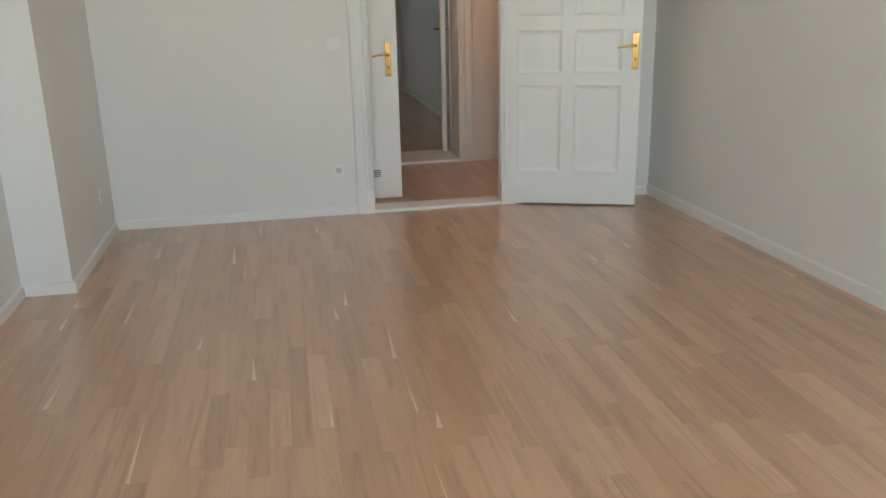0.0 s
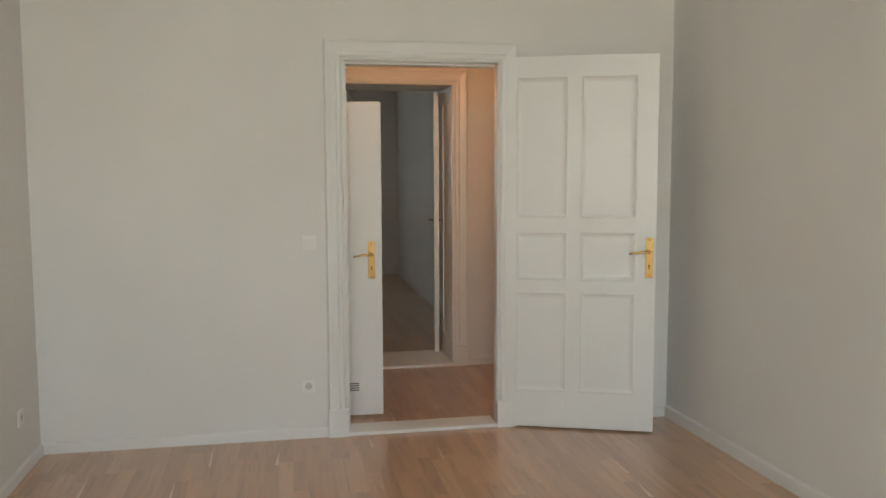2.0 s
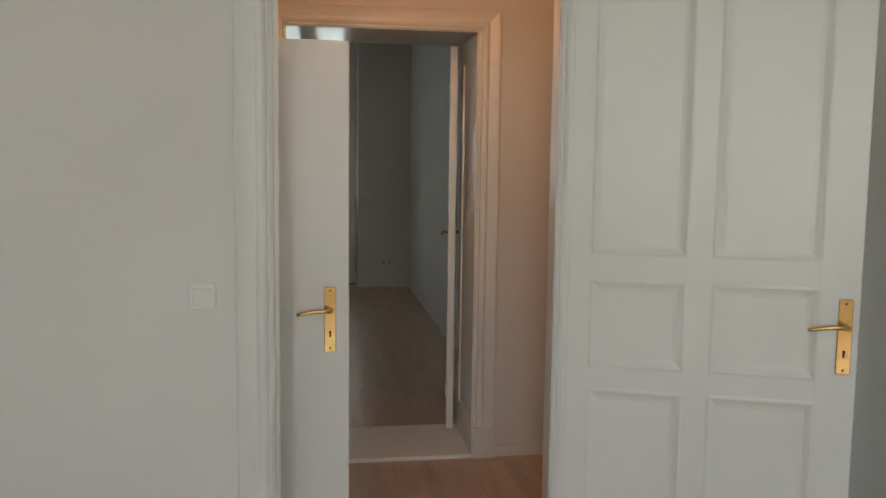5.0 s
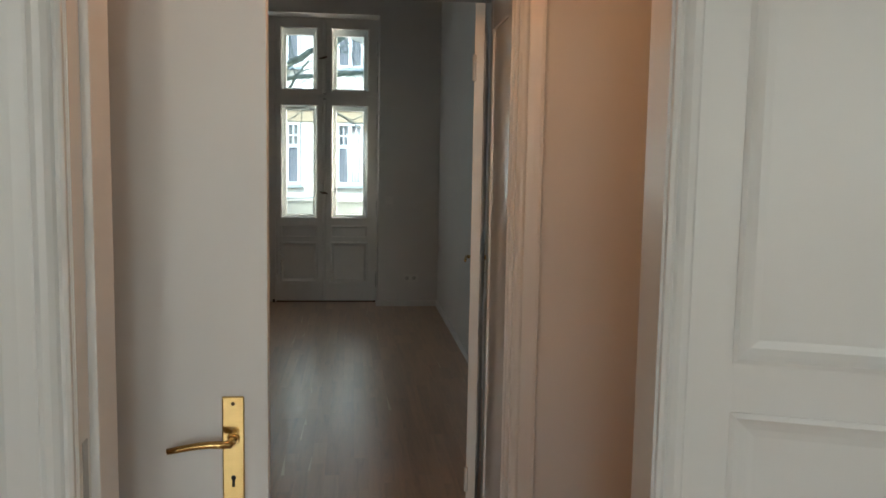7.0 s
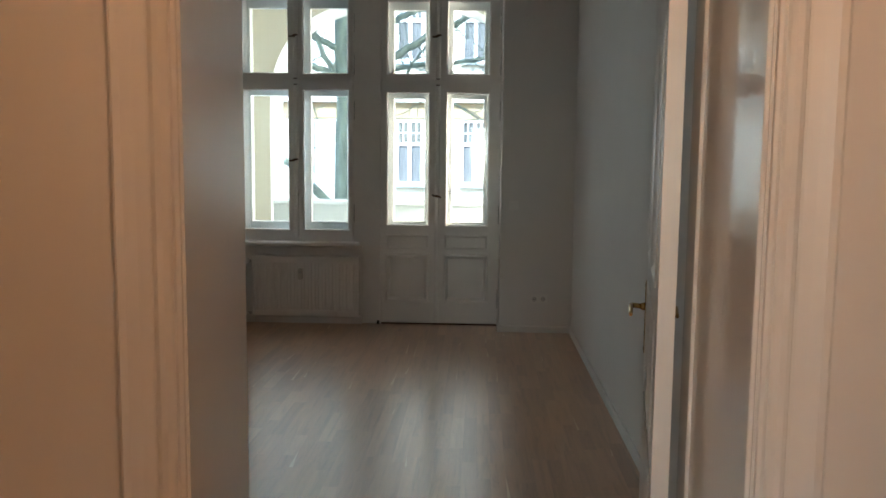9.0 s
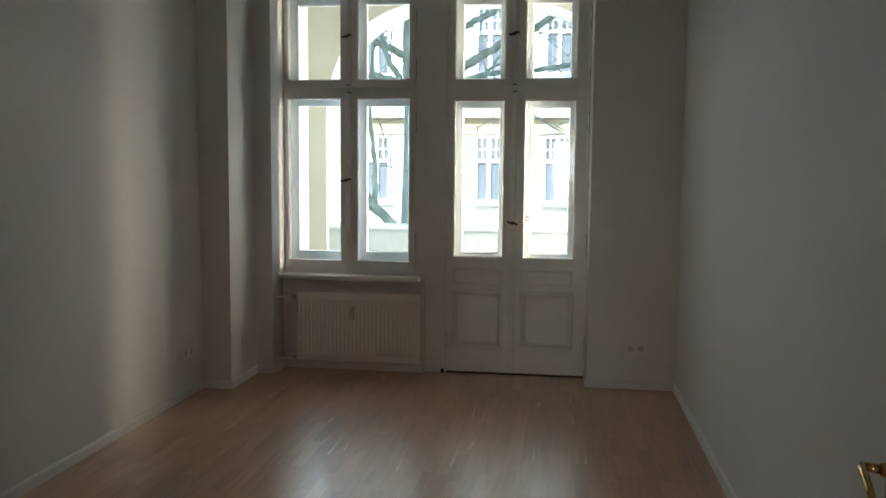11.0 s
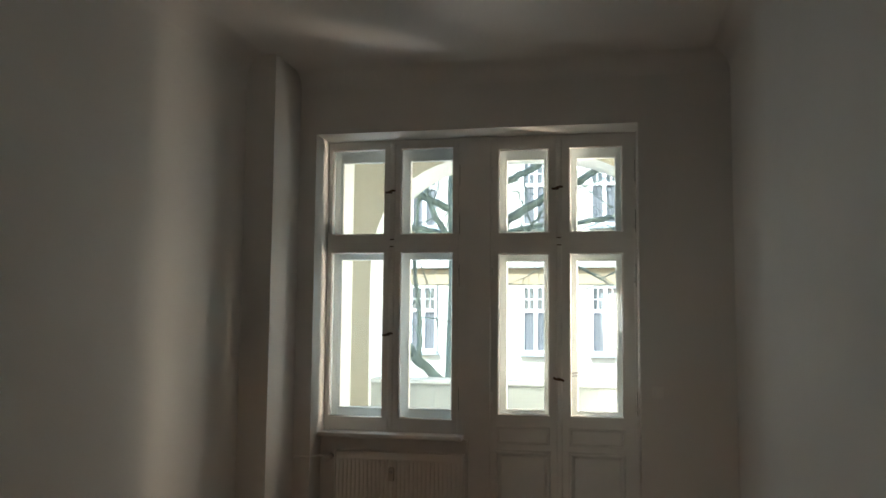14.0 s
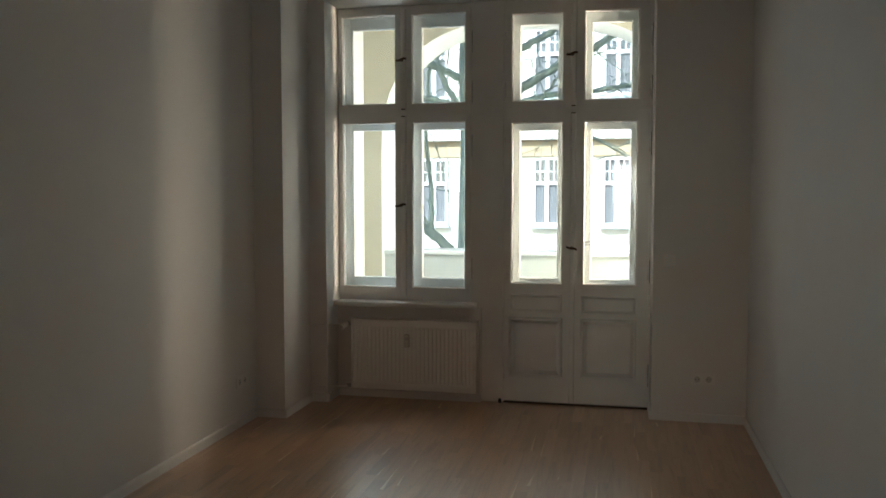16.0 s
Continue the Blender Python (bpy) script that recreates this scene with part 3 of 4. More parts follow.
# the broad post between window and door, and the box lining between the layers
structure("window_post", [(WX1, DX0, YF - 0.02, YF + 0.2, 0, HEAD)], WINDOW_PAINT, "white painted broad wooden post between window and door", "post")
bm = bmesh.new()
add_box(bm, WX0, WX0 + 0.012, YF + 0.07, YF + 0.135, WB, HEAD)
add_box(bm, WX0, WX1, YF + 0.07, YF + 0.135, WB, WB + 0.03)
part("box_lining", bm, WINDOW_PAINT, win)

PU0, PU1 = 2.306, 2.995
inner_y, outer_y = YF + 0.022, YF + 0.165
for x0, x1, p0, p1 in ((WX0 + 0.02, WXM + 0.0, -1.735, -1.284), (WXM + 0.001, WX1 - 0.015, -1.164, -0.727)):
    casement(win, x0, x1, TZ1 - 0.005, HEAD - 0.025, p0, p1, PU0, PU1 + 0.015, inner_y)
    casement(win, x0, x1, WB + 0.03, TZ0 + 0.005, p0, p1, 0.868, 2.178, inner_y)
    casement(win, x0 + 0.02, x1 - 0.02, TZ1 + 0.01, HEAD - 0.06, p0 + 0.045, p1 - 0.03, PU0 + 0.02, PU1 - 0.06, outer_y, 0.045, name="outer_casement")
    casement(win, x0 + 0.02, x1 - 0.02, WB + 0.06, TZ0 - 0.01, p0 + 0.045, p1 - 0.03, 0.93, 2.135, outer_y, 0.045, name="outer_casement")
for x0, x1, p0, p1 in ((DX0 + 0.012, DXM, -0.381, 0.022), (DXM + 0.001, DX1 - 0.02, 0.166, 0.571)):
    casement(door, x0, x1, TZ1 - 0.005, HEAD - 0.025, p0, p1, PU0, PU1 - 0.018, inner_y, name="fanlight")
    leaf = casement(door, x0, x1, 0.012, TZ0 + 0.005, p0, p1, 0.92, 2.16, inner_y, name="door_leaf")
    bm = bmesh.new()
    add_sweep(bm, [(p0 + 0.005, 0.225), (p0 + 0.005, 0.655), (p1 - 0.012, 0.655), (p1 - 0.012, 0.225)], [(0.014, 0.0), (0.012, 0.018), (0.002, 0.034), (-0.008, 0.034), (-0.018, 0.018), (-0.032, 0.002), (-0.032, 0.0)], closed=True)
    for v in bm.verts:
        v.co.y += inner_y - 0.024
    part("moulding", bm, WINDOW_PAINT, leaf)
    box_part("ledge", leaf, WINDOW_PAINT, p0 - 0.012, p1 + 0.005, inner_y - 0.056, inner_y - 0.02, 0.205, 0.222, bevel=0.004)
    bm = bmesh.new()
    add_sweep(bm, [(p0 + 0.005, 0.715), (p0 + 0.005, 0.835), (p1 - 0.012, 0.835), (p1 - 0.012, 0.715)], [(0.008, 0.0), (0.006, 0.009), (0.0, 0.013), (-0.008, 0.009), (-0.014, 0.001), (-0.014, 0.0)], closed=True)
    for v in bm.verts:
        v.co.y += inner_y - 0.024
    part("apron_moulding", bm, WINDOW_PAINT, leaf)
    casement(door, x0 + 0.02, x1 - 0.02, TZ1 + 0.01, HEAD - 0.06, p0 + 0.045, p1 - 0.045, PU0 + 0.02, PU1 - 0.075, outer_y, 0.045, name="outer_fanlight")
    casement(door, x0 + 0.02, x1 - 0.02, 0.03, TZ0 - 0.01, p0 + 0.045, p1 - 0.045, 0.945, 2.115, outer_y, 0.045, name="outer_door_leaf")
# cover strips on the meeting stiles
for own, xm, zlo in ((win, WXM, WB + 0.04), (door, DXM, 0.02)):
    for a, b in ((zlo, TZ0 - 0.002), (TZ1 + 0.002, HEAD - 0.03)):
        bm = bmesh.new()
        add_sweep(bm, [(xm, a), (xm, b)], [(0.022, 0.0), (0.022, 0.01), (0.012, 0.018), (-0.012, 0.018), (-0.022, 0.01), (-0.022, 0.0)])
        for v in bm.verts:
            v.co.y += inner_y - 0.025
        part("cover_strip", bm, WINDOW_PAINT, own)
    knob_lever(own, xm - 0.012, inner_y - 0.043, 2.652)
    for zc in (TZ0 - 0.012, TZ1 + 0.006):
        box_part("latch", own, BRONZE, xm - 0.016, xm + 0.016, inner_y - 0.046, inner_y - 0.04, zc, zc + 0.008, bevel=0.001)
knob_lever(win, WXM - 0.018, inner_y - 0.043, 1.525)
knob_lever(door, DXM - 0.004, inner_y - 0.043, 1.205, -0.45)
for own, x in ((win, WX0 + 0.018), (win, WX1 - 0.012), (door, DX0 + 0.012), (door, DX1 - 0.018)):
    for z in (1.035, 1.985, 2.395, 2.775) + ((0.25,) if own is door else ()):
        hinge_line(own, x, YF - 0.006, z)

# dark strip for the shaded floor gap, and outside levers of the balcony door
box_part("floor_gap_strip", door, BRONZE, DX0 + 0.01, DX1 - 0.01, YF - 0.03, YF, 0.0, 0.011, bevel=0.002, label="dark strip put in for the shaded gap under the door")
for s in (0, 1):
    bm = bmesh.new()
    add_tube(bm, [(DXM + 0.05, outer_y - 0.02, 1.222 + 0.022 * s), (DXM + 0.06, outer_y - 0.05, 1.222 + 0.022 * s), (DXM + 0.16, outer_y - 0.052, 1.226 + 0.022 * s)], 0.006, 8)
    part("outer_lever", bm, STEEL, door)
wedge = bmesh.new()
add_cyl(wedge, (-0.452, 7.915, 0.0), (-0.452, 7.915, 0.03), 0.014, 0.011, 14)
thing("door_stop", wedge, DARK, "small black rubber door stop on the floor", "door stop")

sill = new("window_sill", mesh_of("window_sill", add_box(bmesh.new(), N0 + 0.003, -0.63, 7.80, YF + 0.005, 0.735, 0.770, bevel=0.008), WINDOW_PAINT))
tagged(sill, "white painted wooden window sill over the radiator", "window sill", kind="structure")


# ---- radiator ----
METER = painted("grey_meter_plastic", (0.58, 0.56, 0.51), 0.4, vary=0.03)

def radiator():
    x0, x1, yf, yb, z0, z1 = -1.605, -0.607, 7.75, 7.85, 0.095, 0.645
    ob = empty("radiator", "white enamelled ribbed panel radiator under the window sill", "radiator", pose(0, 0, 0))
    n = 30
    w = (x1 - x0 - 0.03) / n
    for y, s in ((yf + 0.012, -1), (yb - 0.012, 1)):
        bm = bmesh.new()
        pr = []
        for k in range(n):
            xa = x0 + 0.015 + k * w
            pr += [(xa, 0.0), (xa + w * 0.2, 0.006), (xa + w * 0.68, 0.006), (xa + w * 0.88, 0.0)]
        pr.append((x1 - 0.015, 0.0))
        prev = None
        for px, d in pr:
            row = [bm.verts.new((px, y + s * dd, z)) for dd, z in ((0, z0), (0, z0 + 0.045), (d, z0 + 0.065), (d, z1 - 0.075), (0, z1 - 0.055), (0, z1 - 0.012))]
            if prev:
                for a in range(5):
                    bm.faces.new((prev[a], row[a], row[a + 1], prev[a + 1]))
            prev = row
        part("ribbed_panel", bm, ENAMEL, ob)
        box_part("panel_back", ob, ENAMEL, x0 + 0.012, x1 - 0.012, y - s * 0.001, y - s * 0.012, z0, z1 - 0.012, bevel=0.002)
    for xa, xb in ((x0, x0 + 0.012), (x1 - 0.012, x1)):
        box_part("side_cover", ob, ENAMEL, xa, xb, yf, yb, z0 + 0.005, z1, bevel=0.004)
    bm = bmesh.new()
    add_box(bm, x0 + 0.012, x1 - 0.012, yf + 0.001, yf + 0.014, z1 - 0.012, z1 - 0.002, bevel=0.002)
    add_box(bm, x0 + 0.012, x1 - 0.012, yb - 0.014, yb - 0.001, z1 - 0.012, z1 - 0.002, bevel=0.002)
    for k in range(34):
        xa = x0 + 0.02 + k * (x1 - x0 - 0.04) / 33
        add_box(bm, xa - 0.003, xa + 0.003, yf + 0.01, yb - 0.01, z1 - 0.011, z1 - 0.003)
    part("top_grille", bm, ENAMEL, ob)
    hc = part("heat_meter", add_box(bmesh.new(), -1.168, -1.128, yf - 0.032, yf + 0.002, 0.435, 0.535, bevel=0.008), METER, ob, "small white heat cost meter")
    box_part("display", hc, STEEL, -1.162, -1.134, yf - 0.0335, yf - 0.031, 0.495, 0.515, bevel=0)
    for xa in (x0 + 0.15, x1 - 0.15):
        box_part("bracket", ob, STEEL, xa - 0.015, xa + 0.015, yb - 0.002, 7.9, z0 + 0.1, z0 + 0.4, bevel=0.002)
    # valve, return and pipes to the wall
    vz, pz = 0.595, 0.105
    bm = bmesh.new()
    add_cyl(bm, (x0 + 0.002, 7.80, vz), (x0 - 0.045, 7.80, vz), 0.012)
    add_cyl(bm, (x0 - 0.045, 7.80, vz - 0.02), (x0 - 0.045, 7.80, vz + 0.02), 0.013)
    part("valve_body", bm, STEEL, ob)
    bm = bmesh.new()
    add_cyl(bm, (x0 - 0.045, 7.79, vz), (x0 - 0.055, 7.70, vz - 0.012), 0.019, 0.023, 18)
    add_cyl(bm, (x0 - 0.055, 7.70, vz - 0.012), (x0 - 0.057, 7.69, vz - 0.013), 0.023, 0.016, 18)
    part("thermostat_head", bm, PLASTIC, ob)
    for z, xa in ((vz, x0 - 0.045), (pz, x0)):
        bm = bmesh.new()
        add_tube(bm, [(xa, 7.80, z), (N0 + 0.03, 7.78, z - 0.003), (N0 - 0.0, 7.70, z + 0.006), (N0 - 0.02, B1 - 0.014, z + 0.008), (-1.88, B1 - 0.014, z + 0.008)], 0.0085, 10)
        part("pipe", bm, ENAMEL, ob)
    part("return_valve", add_cyl(bmesh.new(), (x0 + 0.002, 7.80, pz), (x0 - 0.05, 7.80, pz), 0.014), STEEL, ob)
    return ob


radiator()


# ---- sockets and switches ----
def socket(m, group=""):
    ob = empty("socket", "white flush wall socket with a round recess", "socket", m, group=group)
    box_part("cover", ob, PLASTIC, -0.04, 0.04, -0.008, 0, -0.04, 0.04, bevel=0.003)
    bm = bmesh.new()
    ring = [(0.0215, -0.0095), (0.0235, -0.0095), (0.0235, -0.007), (0.0215, -0.007)]
    rows = [[bm.verts.new((r * math.cos(a), y, r * math.sin(a))) for r, y in ring] for a in [k * math.pi / 12 for k in range(24)]]
    for k in range(24):
        for j in range(4):
            bm.faces.new((rows[k][j], rows[k][(j + 1) % 4], rows[(k + 1) % 24][(j + 1) % 4], rows[(k + 1) % 24][j]))
    part("rim", bm, PLASTIC, ob)
    bm = bmesh.new()
    add_cyl(bm, (0, -0.0076, 0), (0, -0.0084, 0), 0.0213, n=24)
    # flat disc; a greyer plastic gives it the shade of a recess
    part("recess", bm, SOCKET_GREY, ob)
    for x in (-0.0095, 0.0095):
        part("pin_hole", add_cyl(bmesh.new(), (x, -0.008, 0), (x, -0.009, 0), 0.0028, n=10), DARK, ob)
    for z in (-0.018, 0.018):
        box_part("earth_clip", ob, STEEL, -0.003, 0.003, -0.0092, -0.0082, z - 0.003, z + 0.003, bevel=0)
    return ob


SOCKET_GREY = painted("socket_recess_shade", (0.6, 0.59, 0.57), 0.4, vary=0.02)
s0 = socket(pose(-0.226, 0, 0.304), "wall sockets")
copy_thing(s0, pose(0.99, B1, 0.305))
copy_thing(s0, pose(1.068, B1, 0.307))
copy_thing(s0, pose(-1.675, -0.33, 0.30, 0, 0, 90))
copy_thing(s0, pose(B_L, 6.86, 0.31, 0, 0, 90))
copy_thing(s0, pose(B_L, 6.94, 0.31, 0, 0, 90))
sw = empty("light_switch", "white square rocker light switch on the wall", "switch", pose(-0.212, 0, 1.131), group="light switches")
box_part("frame", sw, PLASTIC, -0.0405, 0.0405, -0.011, 0, -0.0405, 0.0405, bevel=0.003)
bm = add_box(bmesh.new(), -0.029, 0.029, -0.0155, -0.006, -0.029, 0.029, bevel=0.002)
for v in bm.verts:
    if v.co.y < -0.012:
        v.co.y -= v.co.z * 0.09
part("rocker", bm, PLASTIC, sw)
copy_thing(sw, pose(0.79, B1, 1.144))

# ---- loggia and street ----
LF0, LF1 = 9.45, 10.05
bm = bmesh.new()
add_box(bm, -3.0, 3.0, OUT, LF1, -0.3, -0.06)
thing("loggia_floor", bm, CONCRETE, "grey concrete loggia floor", "floor", "structure")
# the side openings are made up, only to hold the fill lamps
structure("loggia_wall_west", [(-2.35, -2.025, OUT, 8.19, -0.06, 3.7), (-2.35, -2.025, 8.86, LF0, -0.06, 3.7), (-2.35, -2.025, 8.19, 8.86, -0.06, 1.1), (-2.35, -2.025, 8.19, 8.86, 3.0, 3.7)], FACADE_TRIM, "white rendered loggia side wall with an opening added for a fill lamp")
structure("loggia_wall_east", [(1.70, 1.97, OUT, 8.6, -0.06, 3.7), (1.70, 1.97, 9.14, LF0, -0.06, 3.7), (1.70, 1.97, 8.6, 9.14, -0.06, 1.1), (1.70, 1.97, 8.6, 9.14, 3.0, 3.7)], FACADE_TRIM, "white rendered loggia side wall with an opening added for a fill lamp")
structure("loggia_ceiling", [(-2.5, 1.97, OUT, LF1, 3.7, 3.9)], FACADE_TRIM, "white rendered loggia ceiling", "ceiling")
AC, AR, AS, AH = -0.40, 1.445, 2.0, 1.26


def arch_wall():
    bm = bmesh.new()
    n = 32
    arc = []
    for k in range(n + 1):
        c, s = math.cos(math.pi * k / n), math.sin(math.pi * k / n)
        arc.append((AC - AR * math.copysign(abs(c) ** (2 / 2.6), c), AS + AH * max(0.0, s) ** (2 / 2.6)))
    inner = [(AC - AR, -0.06)] + arc + [(AC + AR, -0.06)]
    top = 4.2
    for y in (LF0, LF1):
        vi = [bm.verts.new((x, y, z)) for x, z in inner]
        vo = [bm.verts.new((-2.6 if x < AC - AR * 0.999 else (2.1 if x > AC + AR * 0.999 else x), y, z if (x < AC - AR * 0.999 or x > AC + AR * 0.999) and z < 0 else top)) for x, z in inner]
        for k in range(len(inner) - 1):
            bm.faces.new((vi[k], vi[k + 1], vo[k + 1], vo[k]))
    bm.verts.ensure_lookup_table()
    h = len(bm.verts) // 2
    m = len(inner)
    for k in range(m - 1):
        f = bm.faces.new((bm.verts[k], bm.verts[k + 1], bm.verts[h + k + 1], bm.verts[h + k]))
        # reveal in white, so the light falling on it is put into colour
        f.material_index = 1
    ob = thing("loggia_arch", bm, PLASTER_OUT, "cream rendered loggia front wall with round arch, shade and lit reveal in its colours", "wall", "structure")
    ob.data.materials.append(FACADE_TRIM)
    return ob


arch_wall()
pw = structure("loggia_parapet", [(AC - AR, AC + AR, LF0 + 0.10, LF0 + 0.42, -0.06, 1.03)], PARAPET, "grey rendered loggia parapet with pale coping", "parapet")
part("coping", add_box(bmesh.new(), AC - AR, AC + AR, LF0 + 0.06, LF0 + 0.46, 1.03, 1.07, bevel=0.008), STONE, pw)

GROUND = -4.6
# unseen slab added over the loggia so that the tree stands in shade
structure("sun_block_upper_storey", [(-4.0, 2.1, LF0, LF1, 4.2, 6.4)], FACADE, "unseen upper wall added to keep the sun off the tree")
structure("ground", [(-400, 400, 8.2, 800, GROUND - 0.3, GROUND)], ASPHALT, "grey asphalt street far below the loggia", "ground")

# house across the street
FY = 27.6


def far_window(parent, x, z, w, h):
    f = part("window", add_box(bmesh.new(), x - w / 2 - 0.01, x + w / 2 + 0.01, FY - 0.02, FY + 0.1, z - 0.01, z + h + 0.01), FAR_GLASS, parent)
    bm = bmesh.new()
    y0, y1 = FY - 0.09, FY - 0.02
    add_box(bm, x - w / 2, x - w / 2 + 0.07, y0, y1, z, z + h)
    add_box(bm, x + w / 2 - 0.07, x + w / 2, y0, y1, z, z + h)
    add_box(bm, x - 0.06, x + 0.06, y0 - 0.01, y1, z, z + h)
    for a, b in ((z, z + 0.08), (z + h - 0.07, z + h), (z + h * 0.6, z + h * 0.6 + 0.11)):
        add_box(bm, x - w / 2, x + w / 2, y0 - 0.005, y1, a, b)
    for s in (-1, 1):
        xm = x + s * w * 0.25
        add_box(bm, xm - 0.018, xm + 0.018, y0 + 0.02, y1, z + h * 0.6, z + h)
    add_box(bm, x - w / 2, x + w / 2, y0 + 0.02, y1, z + h * 0.8 - 0.018, z + h * 0.8 + 0.018)
    part("frame", bm, FACADE_TRIM, f)
    part("sill", add_box(bmesh.new(), x - w / 2 - 0.08, x + w / 2 + 0.08, FY - 0.22, FY - 0.05, z - 0.10, z - 0.005), ZINC, f)
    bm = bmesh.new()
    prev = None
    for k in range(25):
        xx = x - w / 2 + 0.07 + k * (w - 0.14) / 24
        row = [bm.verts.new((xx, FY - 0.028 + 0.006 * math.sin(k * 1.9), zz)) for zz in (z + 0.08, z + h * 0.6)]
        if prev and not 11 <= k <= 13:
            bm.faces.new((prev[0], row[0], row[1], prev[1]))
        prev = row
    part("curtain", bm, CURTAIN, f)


house = structure("apartment_house", [(-30, 30, FY, FY + 8, GROUND, 15.5)], FACADE, "pale cream rendered apartment house across the street", "house")
house["kind"] = ""
COLS = (-12.2, -10.1, -7.9, -5.41, -3.93, -1.83, 0.29, 2.40, 4.5, 6.6)
for row in range(-1, 3):
    for xc in COLS:
        far_window(house, xc, 0.72 + row * 3.95, 0.86, 2.08)
for z in (3.35, 7.4):
    part("cornice", add_box(bmesh.new(), -30, 30, FY - 0.3, FY, z, z + 0.34, bevel=0.05), FACADE_TRIM, house)
    part("frieze", add_box(bmesh.new(), -30, 30, FY - 0.06, FY + 0.01, z - 0.5, z, bevel=0.01), FRIEZE, house)
part("roof", add_box(bmesh.new(), -30.5, 30.5, FY - 0.6, FY + 8.5, 15.5, 16.1, bevel=0.1), ZINC, house)


# ---- bare street tree ----
def tree():
    rnd = random.Random(5)
    tx, ty = -1.37, 11.5
    ob = empty("street_tree", "bare street tree with mossy grey-green bark", "tree", pose(tx, ty, GROUND))
    base = -GROUND

    def P(x, z, dy=0.0):
        return Vector((x - tx, dy, z + base))

    bm = bmesh.new()
    add_tube(bm, [P(tx - 0.05, GROUND), P(tx, -2), P(tx - 0.03, 0.0), P(tx, 1.2), P(tx + 0.02, 2.2), P(tx - 0.01, 3.2), P(tx + 0.04, 4.5), P(tx + 0.1, 6.5)], [0.19, 0.15, 0.13, 0.115, 0.105, 0.10, 0.085, 0.05], 14)
    part("trunk", bm, BARK, ob)
    limbs = []

    def limb(pts, r0, r1):
        n = len(pts)
        fine = []
        for i in range(n - 1):
            a, b = pts[i], pts[i + 1]
            for s in range(4):
                j = 0.016 if (i or s) else 0
                fine.append(a.lerp(b, s / 4) + Vector((rnd.uniform(-j, j), rnd.uniform(-j, j), rnd.uniform(-j, j))))
        fine.append(pts[-1])
        bm = add_tube(bmesh.new(), fine, [(r0 + (r1 - r0) * k / (len(fine) - 1)) * rnd.uniform(0.93, 1.07) for k in range(len(fine))], 9)
        part("limb", bm, BARK, ob)
        limbs.append((fine, r0, r1))

    # low fork and its upright stem
    limb([P(tx - 0.02, -0.2), P(-1.55, 0.95, -0.1), P(-1.83, 1.22, -0.15), P(-2.0, 1.42, -0.15), P(-2.4, 1.7, -0.1)], 0.07, 0.045)
    limb([P(-1.78, 1.2, -0.15), P(-1.79, 1.6, -0.12), P(-1.84, 2.0, -0.1), P(-1.86, 2.6, -0.1), P(-1.8, 3.2, -0.1)], 0.036, 0.018)
    # crown limbs to both sides
    limb([P(tx, 2.98), P(-1.53, 3.04, -0.05), P(-1.75, 3.15, -0.1), P(-1.985, 3.21, -0.1), P(-2.6, 3.45, -0.1)], 0.05, 0.03)
    limb([P(tx, 2.6), P(-1.53, 2.69, -0.05), P(-1.75, 2.76, -0.1), P(-1.98, 2.8, -0.1), P(-2.6, 2.86, -0.1)], 0.048, 0.03)
    limb([P(tx, 2.5), P(-1.5, 2.72, -0.1), P(-1.65, 2.97, -0.1), P(-1.72, 3.18, -0.1), P(-1.76, 3.5, 0.0), P(-1.65, 4.0, 0.1)], 0.042, 0.024)
    limb([P(tx, 2.45), P(-1.1, 2.62, -0.05), P(-0.74, 2.84, -0.1), P(-0.25, 3.15, -0.1), P(0.0, 3.22, -0.1), P(0.42, 3.48, -0.1), P(0.65, 3.63, -0.15), P(1.2, 4.2, -0.3)], 0.058, 0.034)
    limb([P(tx, 2.95), P(-1.1, 3.12, 0.1), P(-0.74, 3.35, 0.05), P(-0.48, 3.48, 0.05), P(-0.24, 3.62, 0.05), P(0.5, 4.1, 0.2)], 0.052, 0.035)
    limb([P(tx, 2.55, 0.05), P(-0.9, 2.7, 0.1), P(-0.3, 2.82, 0.15), P(0.1, 2.83, 0.2), P(0.45, 2.9, 0.2), P(1.0, 2.85, 0.2)], 0.04, 0.022)
    limb([P(-0.56, 2.62, 0.1), P(-0.42, 2.83, 0.0), P(-0.26, 3.03, -0.05)], 0.022, 0.014)
    limb([P(tx, 2.3), P(-1.0, 2.36, -0.1), P(-0.72, 2.40, -0.1), P(-0.24, 2.42, -0.1), P(0.0, 2.33, -0.1), P(0.3, 2.18, -0.1), P(0.51, 2.04, -0.1)], 0.026, 0.01)
    bm = bmesh.new()

    def twig(p, d, length, r, depth):
        pts = [p]
        for k in range(4):
            d = (d + Vector((rnd.uniform(-0.3, 0.3), rnd.uniform(-0.3, 0.3), rnd.uniform(-0.28, 0.2)))).normalized()
            pts.append(pts[-1] + d * length / 4)
        add_tube(bm, pts, [r * (1 - 0.7 * k / 4) for k in range(5)], 5)
        if depth:
            for q in pts[1:]:
                if rnd.random() < 0.75:
                    twig(q, (d + Vector((rnd.uniform(-1, 1), rnd.uniform(-0.6, 0.6), rnd.uniform(-0.8, 0.6)))).normalized(), length * 0.55, r * 0.55, depth - 1)

    for fine, r0, r1 in limbs:
        for k in range(3, len(fine), 2):
            d = Vector((rnd.uniform(-1, 1), rnd.uniform(-0.5, 0.7), rnd.uniform(-0.7, 0.8))).normalized()
            twig(fine[k], d, rnd.uniform(0.35, 0.85), 0.0095, 2)
    tw = part("twigs", bm, BARK, ob)
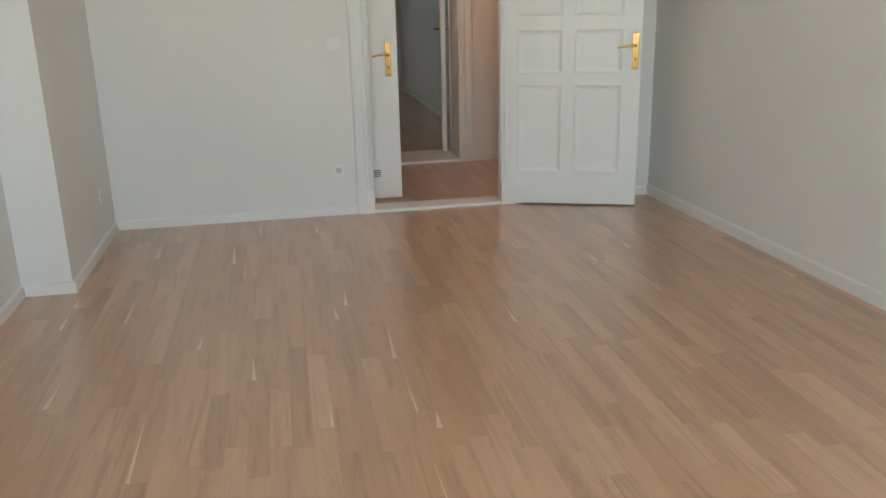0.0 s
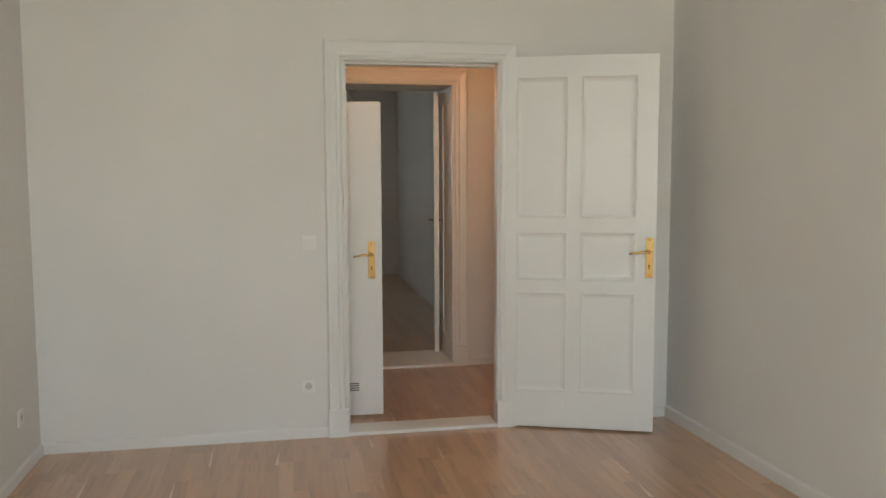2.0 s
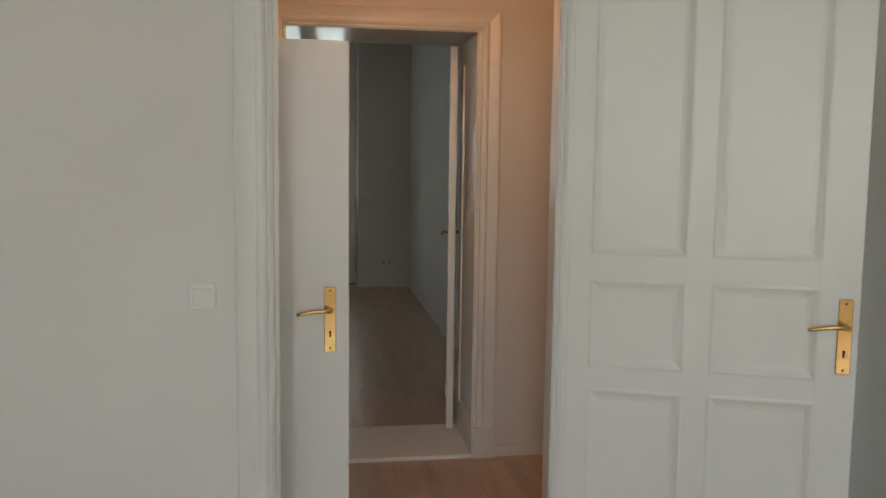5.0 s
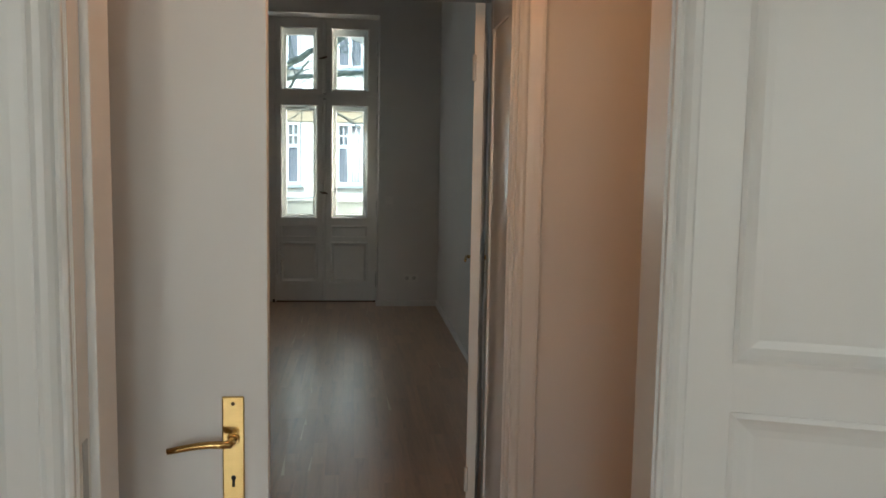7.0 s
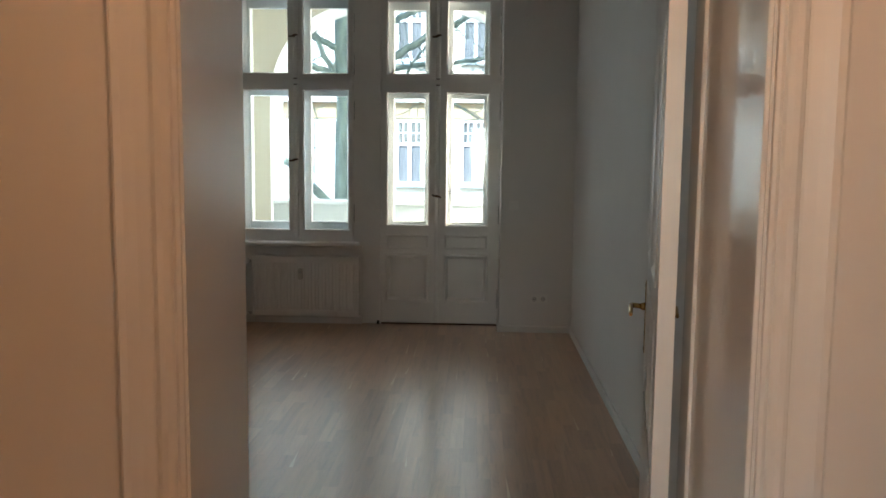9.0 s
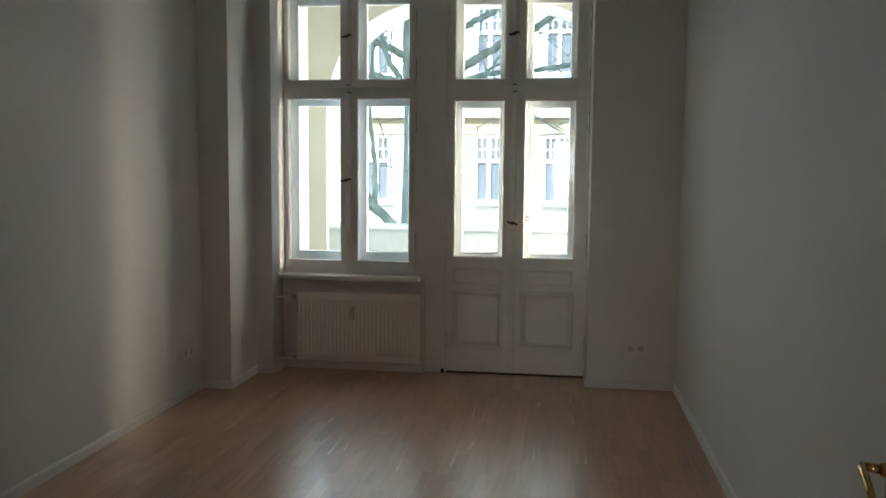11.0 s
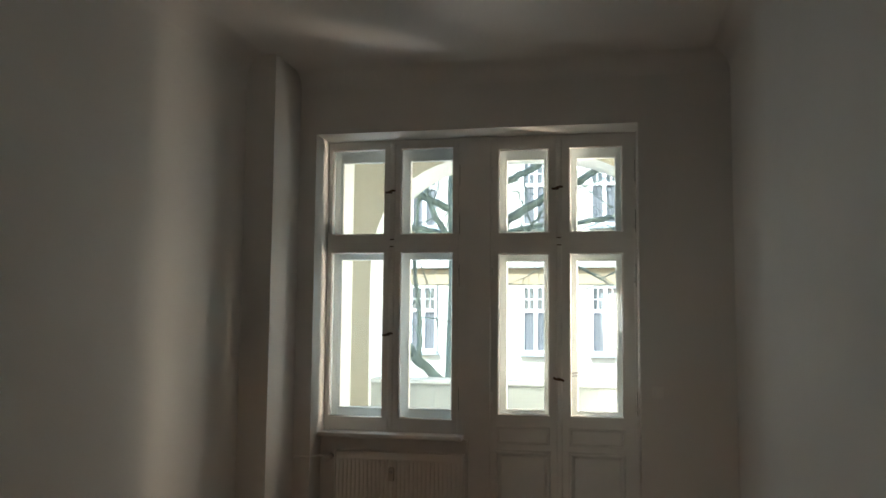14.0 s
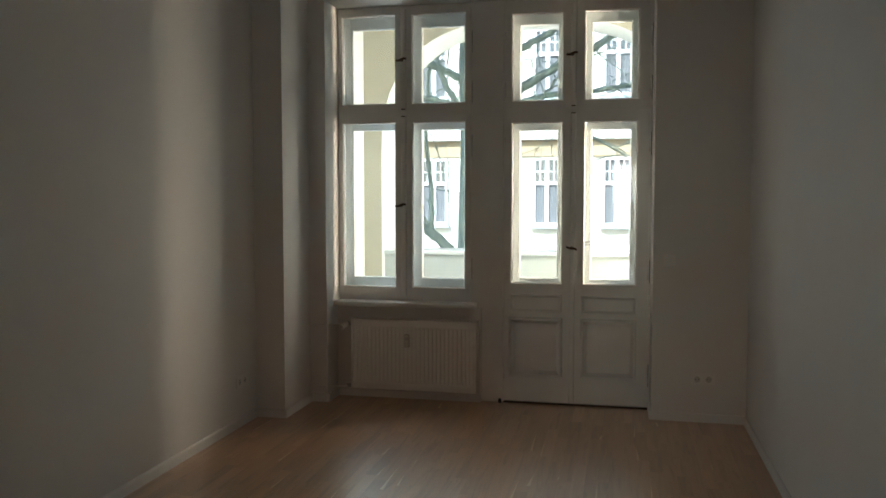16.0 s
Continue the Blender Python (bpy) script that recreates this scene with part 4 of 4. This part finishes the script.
    tw["kind"] = "stuff"


tree()

# ---- rear windows behind the walk ----
def rear_window(name, x0, x1):
    ob = empty(name, "white painted rear window with two casements", "window", pose(0, 0, 0), "structure")
    y = A_BACK - 0.2
    bm = bmesh.new()
    for d in ((x0, x0 + 0.06, WS, WH), (x1 - 0.06, x1, WS, WH), (x0, x1, WS, WS + 0.06), (x0, x1, WH - 0.06, WH), ((x0 + x1) / 2 - 0.06, (x0 + x1) / 2 + 0.06, WS, WH), (x0, x1, 2.2, 2.3)):
        add_box(bm, d[0], d[1], y - 0.03 + 0.001 * len(bm.verts) % 0.004, y + 0.03, d[2], d[3])
    part("window_frame", bm, WINDOW_PAINT, ob)
    g = part("pane", add_box(bmesh.new(), x0 + 0.01, x1 - 0.01, y - 0.002, y + 0.002, WS + 0.01, WH - 0.01), GLASS, ob)
    g.visible_shadow = False
    part("window_sill", add_box(bmesh.new(), x0 + 0.002, x1 - 0.002, y + 0.03, A_BACK + 0.06, WS - 0.002, WS + 0.03, bevel=0.006), WINDOW_PAINT, ob)


rear_window("window_rear_west", *W1)
rear_window("window_rear_east", *W2)

# hall lamp
lamp = empty("ceiling_lamp", "plain pendant bulb hanging from the hall ceiling", "lamp", pose(0.65, 0.35, -0.2))
part("cord", add_cyl(bmesh.new(), (0, 0, 2.72), (0, 0, CEILING + 0.2), 0.004), PLASTIC, lamp)
part("bulb_holder", add_cyl(bmesh.new(), (0, 0, 2.70), (0, 0, 2.76), 0.018), PLASTIC, lamp)
BULB, ut, ub, ul = material("warm_bulb")
ub.inputs["Emission Color"].default_value = (1.0, 0.55, 0.25, 1)
ub.inputs["Emission Strength"].default_value = 12
bm = bmesh.new()
bmesh.ops.create_uvsphere(bm, u_segments=16, v_segments=10, radius=0.04, matrix=Matrix.Translation((0, 0, 2.66)))
part("bulb", bm, BULB, lamp)
pd = bpy.data.lights.new("hall_bulb_light", "POINT")
pd.energy, pd.color, pd.shadow_soft_size = 1.95, (1.0, 0.455, 0.20), 0.06
pl = new("hall_bulb_light", pd)
pl.location = (0.65, 0.35, 2.38)


# ---- parquet ----
def strip_mesh(length, w):
    g, c, d = 0.00006, 0.00002, 0.0008
    x, y = w / 2 - g, length / 2 - g
    v = [(-x, -y, -d), (x, -y, -d), (x, y, -d), (-x, y, -d), (-x + c, -y + c, 0), (x - c, -y + c, 0), (x - c, y - c, 0), (-x + c, y - c, 0)]
    return v, [(4, 5, 6, 7), (0, 1, 5, 4), (1, 2, 6, 5), (2, 3, 7, 6), (3, 0, 4, 7)]


STRIP = 0.0725
LENGTHS = [0.32, 0.42, 0.52, 0.62, 0.74]
STRIP_MESH = {}
for L in LENGTHS:
    me = bpy.data.meshes.new("strip")
    vv, ff = strip_mesh(L, STRIP)
    me.from_pydata(vv, [], ff)
    me.materials.append(OAK)
    STRIP_MESH[L] = me


def parquet(name, x0, x1, y0, y1, near, label, seed):
    """Strips in staggered rows; those in the stretch `near` are single pieces."""
    rnd = random.Random(seed)
    base = thing(name, add_box(bmesh.new(), x0, x1, y0, y1, -0.12, -0.001), DARK, label, "floor", "structure")
    V, F, S, SF = [], [], [], []
    singles = 0
    n = int((x1 - x0) / STRIP) + 1
    for i in range(n):
        xc = x0 + STRIP * (i + 0.5)
        y = y0 - rnd.uniform(0, 0.4)
        while y < y1:
            L = rnd.choice(LENGTHS)
            yc = y + L / 2
            y += L
            if yc + L / 2 < y0 or xc - STRIP / 2 > x1:
                continue
            if near[0] < xc < near[1] and near[2] < yc < near[3] and singles < 300 and yc - L / 2 > y0 and yc + L / 2 < y1 and xc + STRIP / 2 < x1:
                ob = new("strip", STRIP_MESH[L])
                ob.parent = base
                ob.location = (xc, yc, 0)
                singles += 1
            else:
                vv, ff = strip_mesh(L, STRIP)
                k = len(V)
                V += [(min(max(a + xc, x0), x1), min(max(b + yc, y0), y1), c) for a, b, c in vv]
                F += [tuple(q + k for q in f) for f in ff]
            if rnd.random() < 0.10:
                s = rnd.choice((-1, 1))
                l = L * rnd.uniform(0.25, 0.7)
                w = rnd.uniform(0.006, 0.022)
                k = len(S)
                e = STRIP / 2 - 0.0012
                ya, yb = yc - L / 2 + 0.002, yc - L / 2 + 0.002 + l
                if rnd.random() < 0.5:
                    ya, yb = yc + L / 2 - 0.002 - l, yc + L / 2 - 0.002
                if ya < y0 or yb > y1 or xc - e < x0 or xc + e > x1:
                    continue
                S += [(xc + s * e, ya, 0.0004), (xc + s * (e - w), ya, 0.0004), (xc + s * (e - w * 0.45), (ya + yb) / 2, 0.0004), (xc + s * e, yb, 0.0004)]
                SF += [(k, k + 1, k + 2, k + 3)]
    me = bpy.data.meshes.new("strips")
    me.from_pydata(V, [], F)
    me.materials.append(OAK)
    ob = new("strips", me)
    ob.parent = base
    ob["kind"] = "stuff"
    me = bpy.data.meshes.new("sapwood_streaks")
    me.from_pydata(S, [], SF)
    me.materials.append(SAP)
    ob = new("sapwood_streaks", me)
    ob.parent = base
    ob["kind"] = "stuff"
    return base


parquet("floor_rear_room", A_L, A_R, A_BACK, -0.001, (-1.6, 1.5, -4.6, -1.9), "oiled oak strip parquet floor", 3)
parquet("floor_hall", H_L, H_R, 0.0, H1 + 0.02, (0.0, 1.2, 0.1, 1.6), "oiled oak strip parquet floor", 4)
parquet("floor_front_room", B_L, B_R, H1 + 0.02, 7.95, (-1.2, 1.3, 4.8, 7.4), "oiled oak strip parquet floor", 5)
